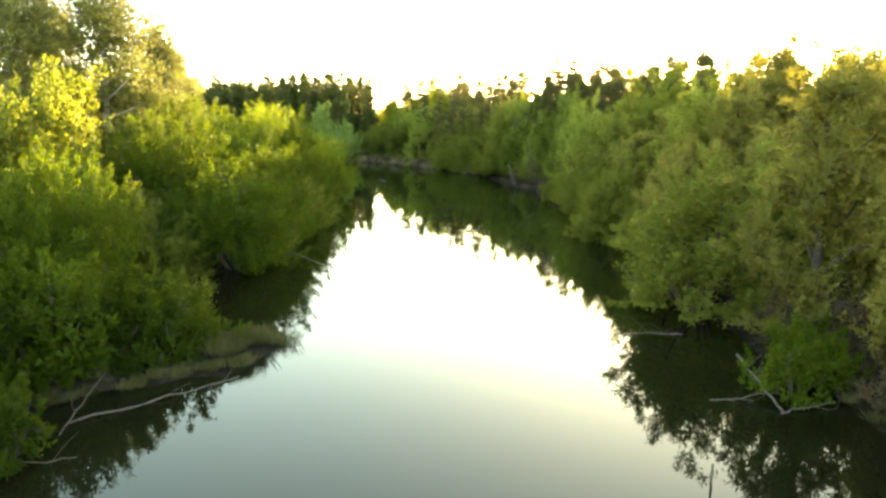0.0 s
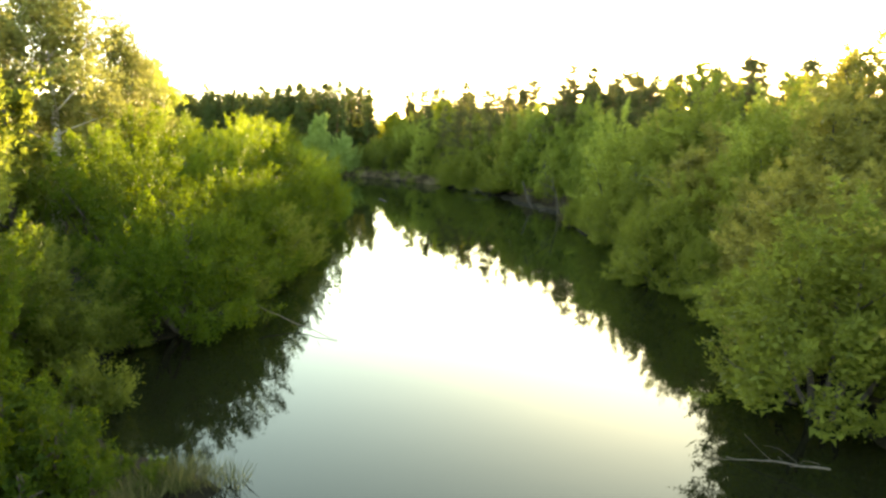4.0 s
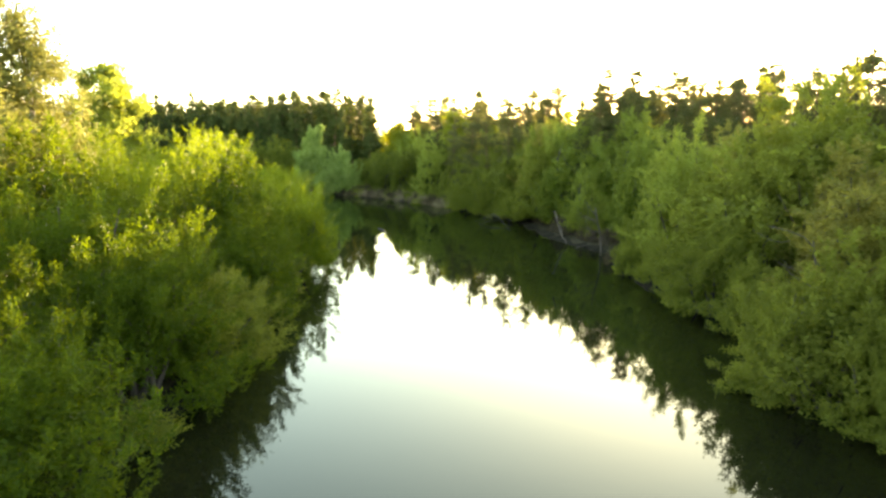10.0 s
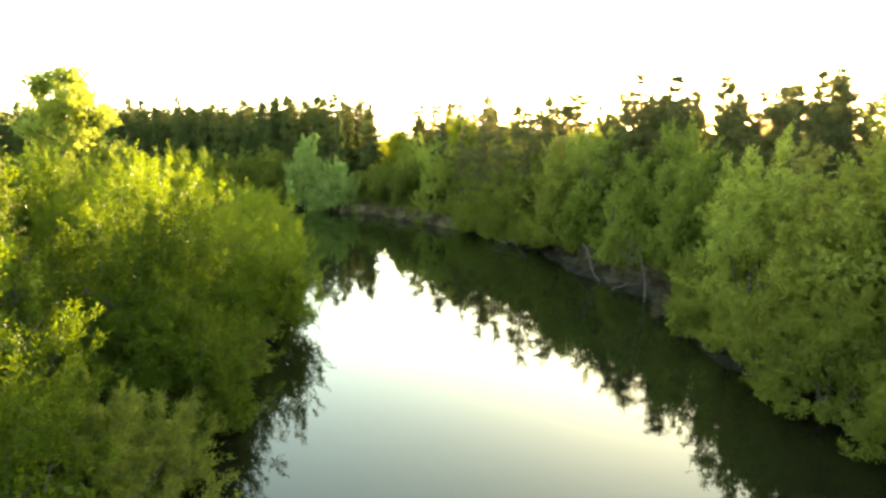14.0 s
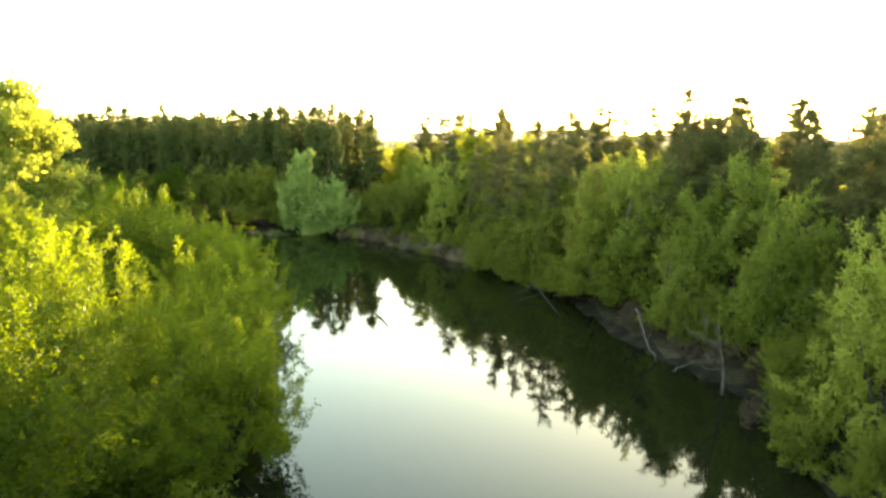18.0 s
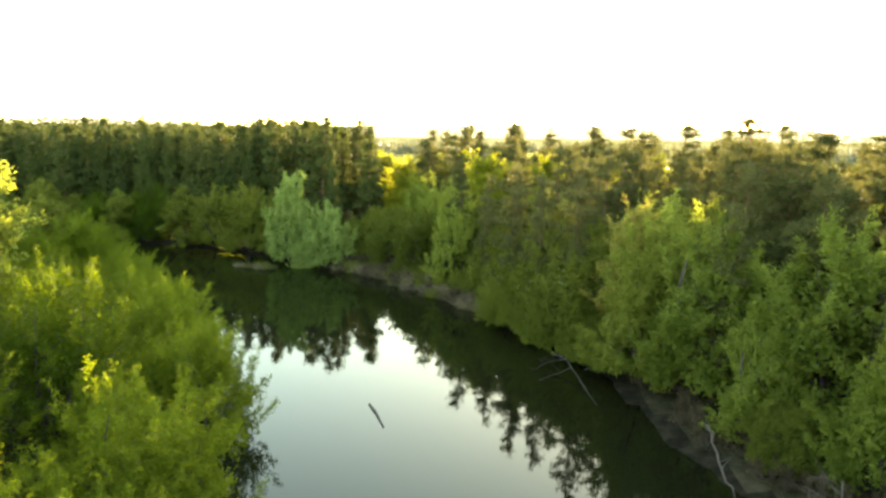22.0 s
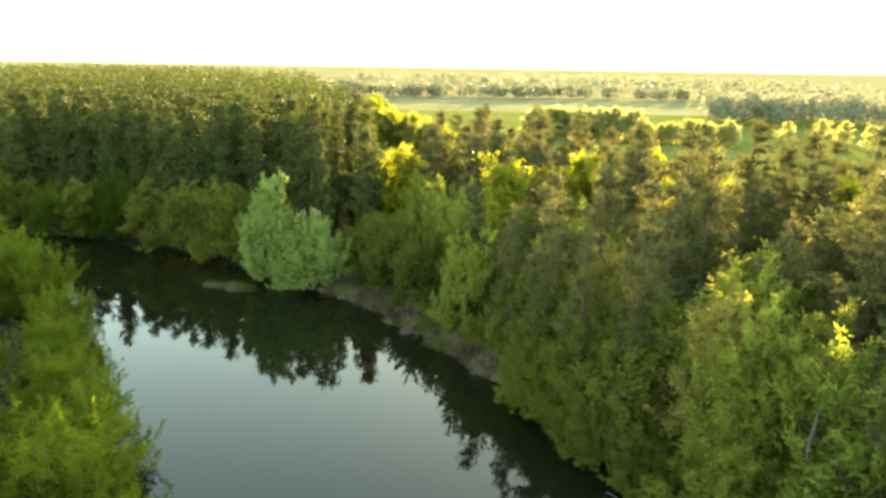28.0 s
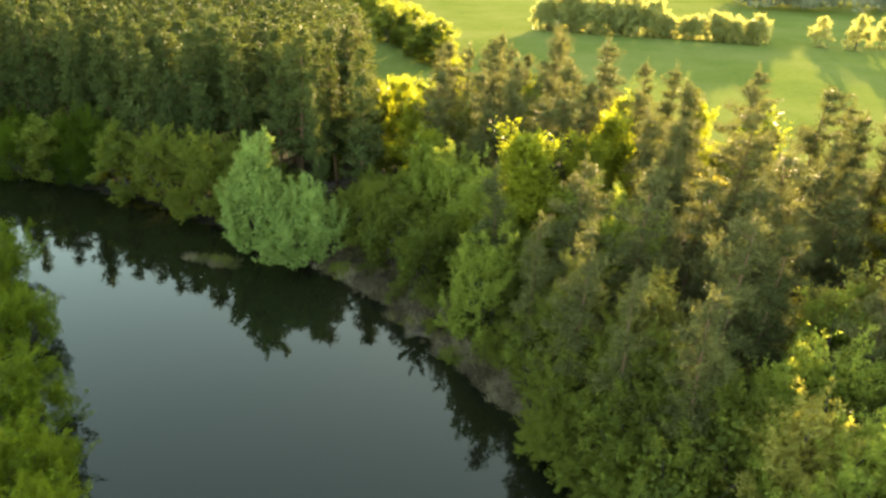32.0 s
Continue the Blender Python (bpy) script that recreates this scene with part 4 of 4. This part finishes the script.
for k in range(13):
    t = 0.5 + 0.5 * R.random() ** 0.7
    x, y = -12.0 + 6.0 * t + R.uniform(-0.6, 0.6), 22.4 + 6.2 * t + R.uniform(0.0, 1.6)
    if -0.3 < float(from_shore(x, y)[0]) < 2.2:
        reeds("green", x, y, R.uniform(0.5, 0.85))
for k in range(26):
    t = k / 25
    x, y = -13.4 + 6.4 * t + R.uniform(-0.35, 0.15), 20.8 + 5.4 * t + R.uniform(-0.1, 0.6)
    if -0.2 < float(from_shore(x, y)[0]) < 1.2:
        reeds("green", x, y, R.uniform(0.3, 0.5))
for k in range(12):
    reeds("green", 14.3 + R.uniform(-0.2, 1.2), 15 + k * 0.8, R.uniform(0.3, 0.6))
count = 0
while count < 170:
    x, y = R.uniform(-26, -5), R.uniform(134, 168)
    if -0.2 < float(from_shore(x, y)[0]) < 5.5:
        reeds("dry", x, y, R.uniform(0.6, 1.4))
        count += 1
for x, y, h in [(-11.2, 17.9, 2.3), (-11.8, 18.4, 1.6), (-13.6, 22.2, 1.8), (-14.8, 19.2, 2.0), (-15.8, 23.0, 2.6), (-14.4, 12.4, 2.0), (-15.4, 9.8, 2.2), (-16.2, 17.0, 2.6), (-17.2, 19.8, 3.0), (-16.4, 14.4, 2.6), (-12.0, 24.0, 1.2), (-10.4, 25.2, 1.0), (-9.4, 26.0, 0.9), (-11.2, 24.7, 1.1), (-13.2, 21.6, 1.0), (-13.0, 23.0, 1.5), (-14.4, 20.6, 1.5), (17.6, 21.6, 2.0)]:
    put("spit_bush", x, y, h, 1.1)
for k in range(110):
    x = R.uniform(-27, -7)
    y = float(np.interp(-x, [1, 6, 10.8, 14.6, 17, 20.8, 25], [129, 136.6, 143.4, 146.4, 150.4, 154.6, 157.8])) + R.uniform(-0.5, 5.2)
    put(R.choice(["brush", "brush", "low_shrub"]), x, y, R.uniform(0.5, 1.9), R.uniform(0.9, 1.4))
for x, y, h in [(-9.6, 146.6, 1.4), (-13.4, 150.2, 1.8), (-16.5, 154.4, 1.5), (-19.0, 157.6, 1.7), (-21.5, 160.6, 1.9), (-15.0, 151.6, 1.0), (-11.8, 148.6, 1.1), (-7.6, 142.6, 1.8), (-5.4, 139.8, 2.2)]:
    put("low_shrub", x, y, h, 1.1)
for x, y, h in [(-36.4, 158.2, 1.1), (-34.8, 157.6, 1.2), (-37.9, 158.6, 1.0), (-35.6, 157.8, 1.5)]:
    put("low_shrub", x, y, h, 1.1)
for k in range(16):
    t = R.uniform(-1, 1)
    reeds("dry" if k % 3 == 0 else "green", -36.1 + 2.9 * t, 158.0 - 0.9 * t + R.uniform(-0.6, 0.6), R.uniform(0.7, 1.3))


def driftwood(points, r0, r1, label, twigs=3, seed=0):
    """A dead trunk or branch with broken twigs."""
    rng = np.random.default_rng(seed)
    root = tagged(new("driftwood"), label, "driftwood")
    tubes = Tubes()
    pts = np.asarray(points, float)
    fine = np.stack([np.interp(np.linspace(0, len(pts) - 1, 9), np.arange(len(pts)), pts[:, k]) for k in range(3)], -1)
    fine[1:-1] += rng.normal(0, r0 * (0.5 if twigs else 0.1), (7, 3))
    tubes.add(fine, np.linspace(r0, r1, 9) * 0.6, 8)
    trunk = tubes.object("trunk", DRIFT, root)
    for k in range(twigs):
        twig = Tubes()
        a = fine[rng.integers(2, 8)]
        way = unit(fine[-1] - fine[0] + rng.normal(0, 2.0, 3))
        way[2] = abs(way[2]) * 0.7
        twig.limb(rng, a, a + way * rng.uniform(0.5, 1.3), r1 * 0.35, 0.006, 0.3, 5, 5)
        twig.object("twig", DRIFT, trunk)
    return root


driftwood([(11.5, 26.2, 0.9), (11.7, 24.4, 0.45), (11.9, 22.9, 0.05)], 0.10, 0.06, "pale dead tree trunk lying into the river", 2, 1)
driftwood([(11.8, 22.9, 0.03), (12.8, 23.2, 0.10), (13.9, 23.6, 0.2)], 0.06, 0.03, "bleached fallen branch at the water's edge", 2, 2)
driftwood([(9.8, 23.9, 0.02), (10.8, 24.0, 0.06), (11.8, 24.3, 0.2)], 0.05, 0.03, "thin dead branch lying on the water", 3, 3)
driftwood([(-11.0, 20.6, 0.02), (-8.8, 22.8, 0.06), (-7.0, 24.9, 0.05)], 0.075, 0.04, "long weathered log along the edge of the spit", 2, 4)
driftwood([(-10.8, 19.8, 0.0), (-11.1, 21.6, 0.25), (-11.2, 23.6, 0.7)], 0.04, 0.02, "crooked dead branch leaning from the bank", 3, 5)
driftwood([(-11.2, 17.8, 0.1), (-10.2, 18.1, 0.04), (-9.5, 18.5, 0.02)], 0.04, 0.02, "short pale stick in the shallows", 1, 6)
driftwood([(10.6, 30.0, 0.5), (9.4, 30.9, 0.25), (8.3, 31.6, 0.03)], 0.05, 0.02, "dead twiggy branch dipping into the river", 6, 7)
driftwood([(7.95, 18.2, -0.3), (7.97, 18.22, 0.2), (7.98, 18.24, 0.5)], 0.06, 0.05, "dark stake standing in the water", 0, 8)
driftwood([(-10.4, 45.5, 0.9), (-8.2, 44.6, 0.2), (-5.8, 42.6, 0.03)], 0.07, 0.02, "long thin dead branch reaching over the water", 3, 9)
driftwood([(-12.8, 110.5, 0.02), (-12.0, 108.7, 0.07), (-11.3, 106.8, 0.02)], 0.15, 0.10, "dark log floating on the open river", 0, 10)
driftwood([(0.6, 120.2, 0.9), (1.4, 119.4, 0.85), (1.8, 118.0, 0.6), (2.2, 115.1, 0.3), (2.8, 111.8, 0.03)], 0.075, 0.03, "pale fallen trunk reaching into the river", 5, 11)
driftwood([(1.4, 119.3, 0.8), (0.2, 119.2, 0.6), (-1.2, 118.6, 0.1)], 0.05, 0.02, "thin dead branch fanning over the water", 5, 15)
driftwood([(1.7, 118.0, 0.55), (0.6, 117.0, 0.4), (-0.9, 116.3, 0.05)], 0.045, 0.02, "thin dead branch dipping into the river", 5, 16)
driftwood([(2.9, 118.6, 0.25), (4.1, 118.7, 0.4), (5.4, 118.7, 0.5)], 0.09, 0.06, "grey dead limb along the shore", 1, 12)
driftwood([(6.8, 101.2, 3.3), (7.3, 100.4, 1.6), (8.0, 99.6, 0.03)], 0.12, 0.08, "leaning dead trunk standing in the water's edge", 2, 13)
driftwood([(8.6, 97.7, 0.03), (9.4, 98.2, 0.15), (10.4, 98.8, 0.4)], 0.08, 0.04, "short bleached branch on the shore", 2, 14)



for k in range(5):
    x, y = -31.6 + 0.9 * k, 180.0 + R.uniform(-0.8, 0.8)
    z = float(ground_height(np.array([x]), np.array([y]))[0])
    driftwood([(x, y, z + 0.12), (x + 1.4, y + 0.3, z + 0.14), (x + 2.8, y + 0.5, z + 0.12)], 0.22, 0.18, "pale felled log lying in a forest clearing", 1, 60 + k)
for k in range(12):
    x, y = -16.2 + 0.55 * k + R.uniform(-0.6, 0.6), 148.2 - 0.45 * k + R.uniform(-0.4, 1.4)
    a, far, z = R.uniform(0, 6.3), R.uniform(0.9, 2.2), float(ground_height(np.array([x]), np.array([y]))[0])
    driftwood([(x, y, max(z, 0.0) + 0.12), (x + 0.5 * far * math.cos(a), y + 0.5 * far * math.sin(a), max(z, 0.0) + 0.35), (x + far * math.cos(a), y + far * math.sin(a), max(z, 0.0) + 0.25)],
              R.uniform(0.08, 0.16), 0.04, "bleached dead branch washed up on the open bank", 2, 40 + k)


def dead_tree(x, y, h, seed, label):
    """A bare standing snag: one bent trunk and a few crooked limbs."""
    rng = np.random.default_rng(seed)
    root = tagged(new("dead_tree"), label, "dead tree")
    trunk = Tubes()
    t = np.linspace(0, 1, 9)[:, None]
    spine = np.array([x, y, 0.0]) + t * np.array([-0.14 * h, rng.normal(0, 0.5), h]) + np.sin(t * 5) * np.array([0.15, 0.1, 0])
    trunk.add(spine, np.linspace(0.10, 0.03, 9), 7)
    stem = trunk.object("trunk", DRIFT, root)
    for k in range(6):
        limb = Tubes()
        a = spine[3 + k % 5]
        b = a + np.array([rng.uniform(-2.0, -0.4), rng.uniform(-1.4, 1.4), rng.uniform(0.2, 1.3)])
        limb.limb(rng, a, b, 0.035, 0.010, 0.3, 5, 5)
        limb.limb(rng, (a + b) / 2, b + rng.normal(0, 0.5, 3), 0.018, 0.006, 0.3, 4, 4)
        limb.object("limb", DRIFT, stem)


dead_tree(14.9, 60.0, 6.4, 21, "bare dead tree with crooked limbs in the bank wood")
dead_tree(10.4, 93.5, 4.6, 22, "bare dead tree leaning out from the shore")

# ---------------------------------------------------------------- hazy hills on the horizon


def hills():
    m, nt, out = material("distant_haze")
    # the hills glow evenly, in a pale tone that imitates haze
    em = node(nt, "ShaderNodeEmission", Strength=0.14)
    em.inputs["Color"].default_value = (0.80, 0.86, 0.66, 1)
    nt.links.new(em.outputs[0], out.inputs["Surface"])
    a = np.radians(np.linspace(-75, 75, 241))
    top = 66 + 12 * np.sin(a * 9 + 1) + 8 * np.sin(a * 23) + 5 * np.sin(a * 47 + 2)
    low = np.stack([4200 * np.sin(a), 4200 * np.cos(a), np.full_like(a, -20)], -1)
    high = np.stack([4200 * np.sin(a), 4200 * np.cos(a), top], -1)
    v = np.concatenate([low, high])
    n = len(a)
    f = [(k, k + 1, n + k + 1, n + k) for k in range(n - 1)]
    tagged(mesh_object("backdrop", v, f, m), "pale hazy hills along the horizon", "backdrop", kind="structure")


hills()
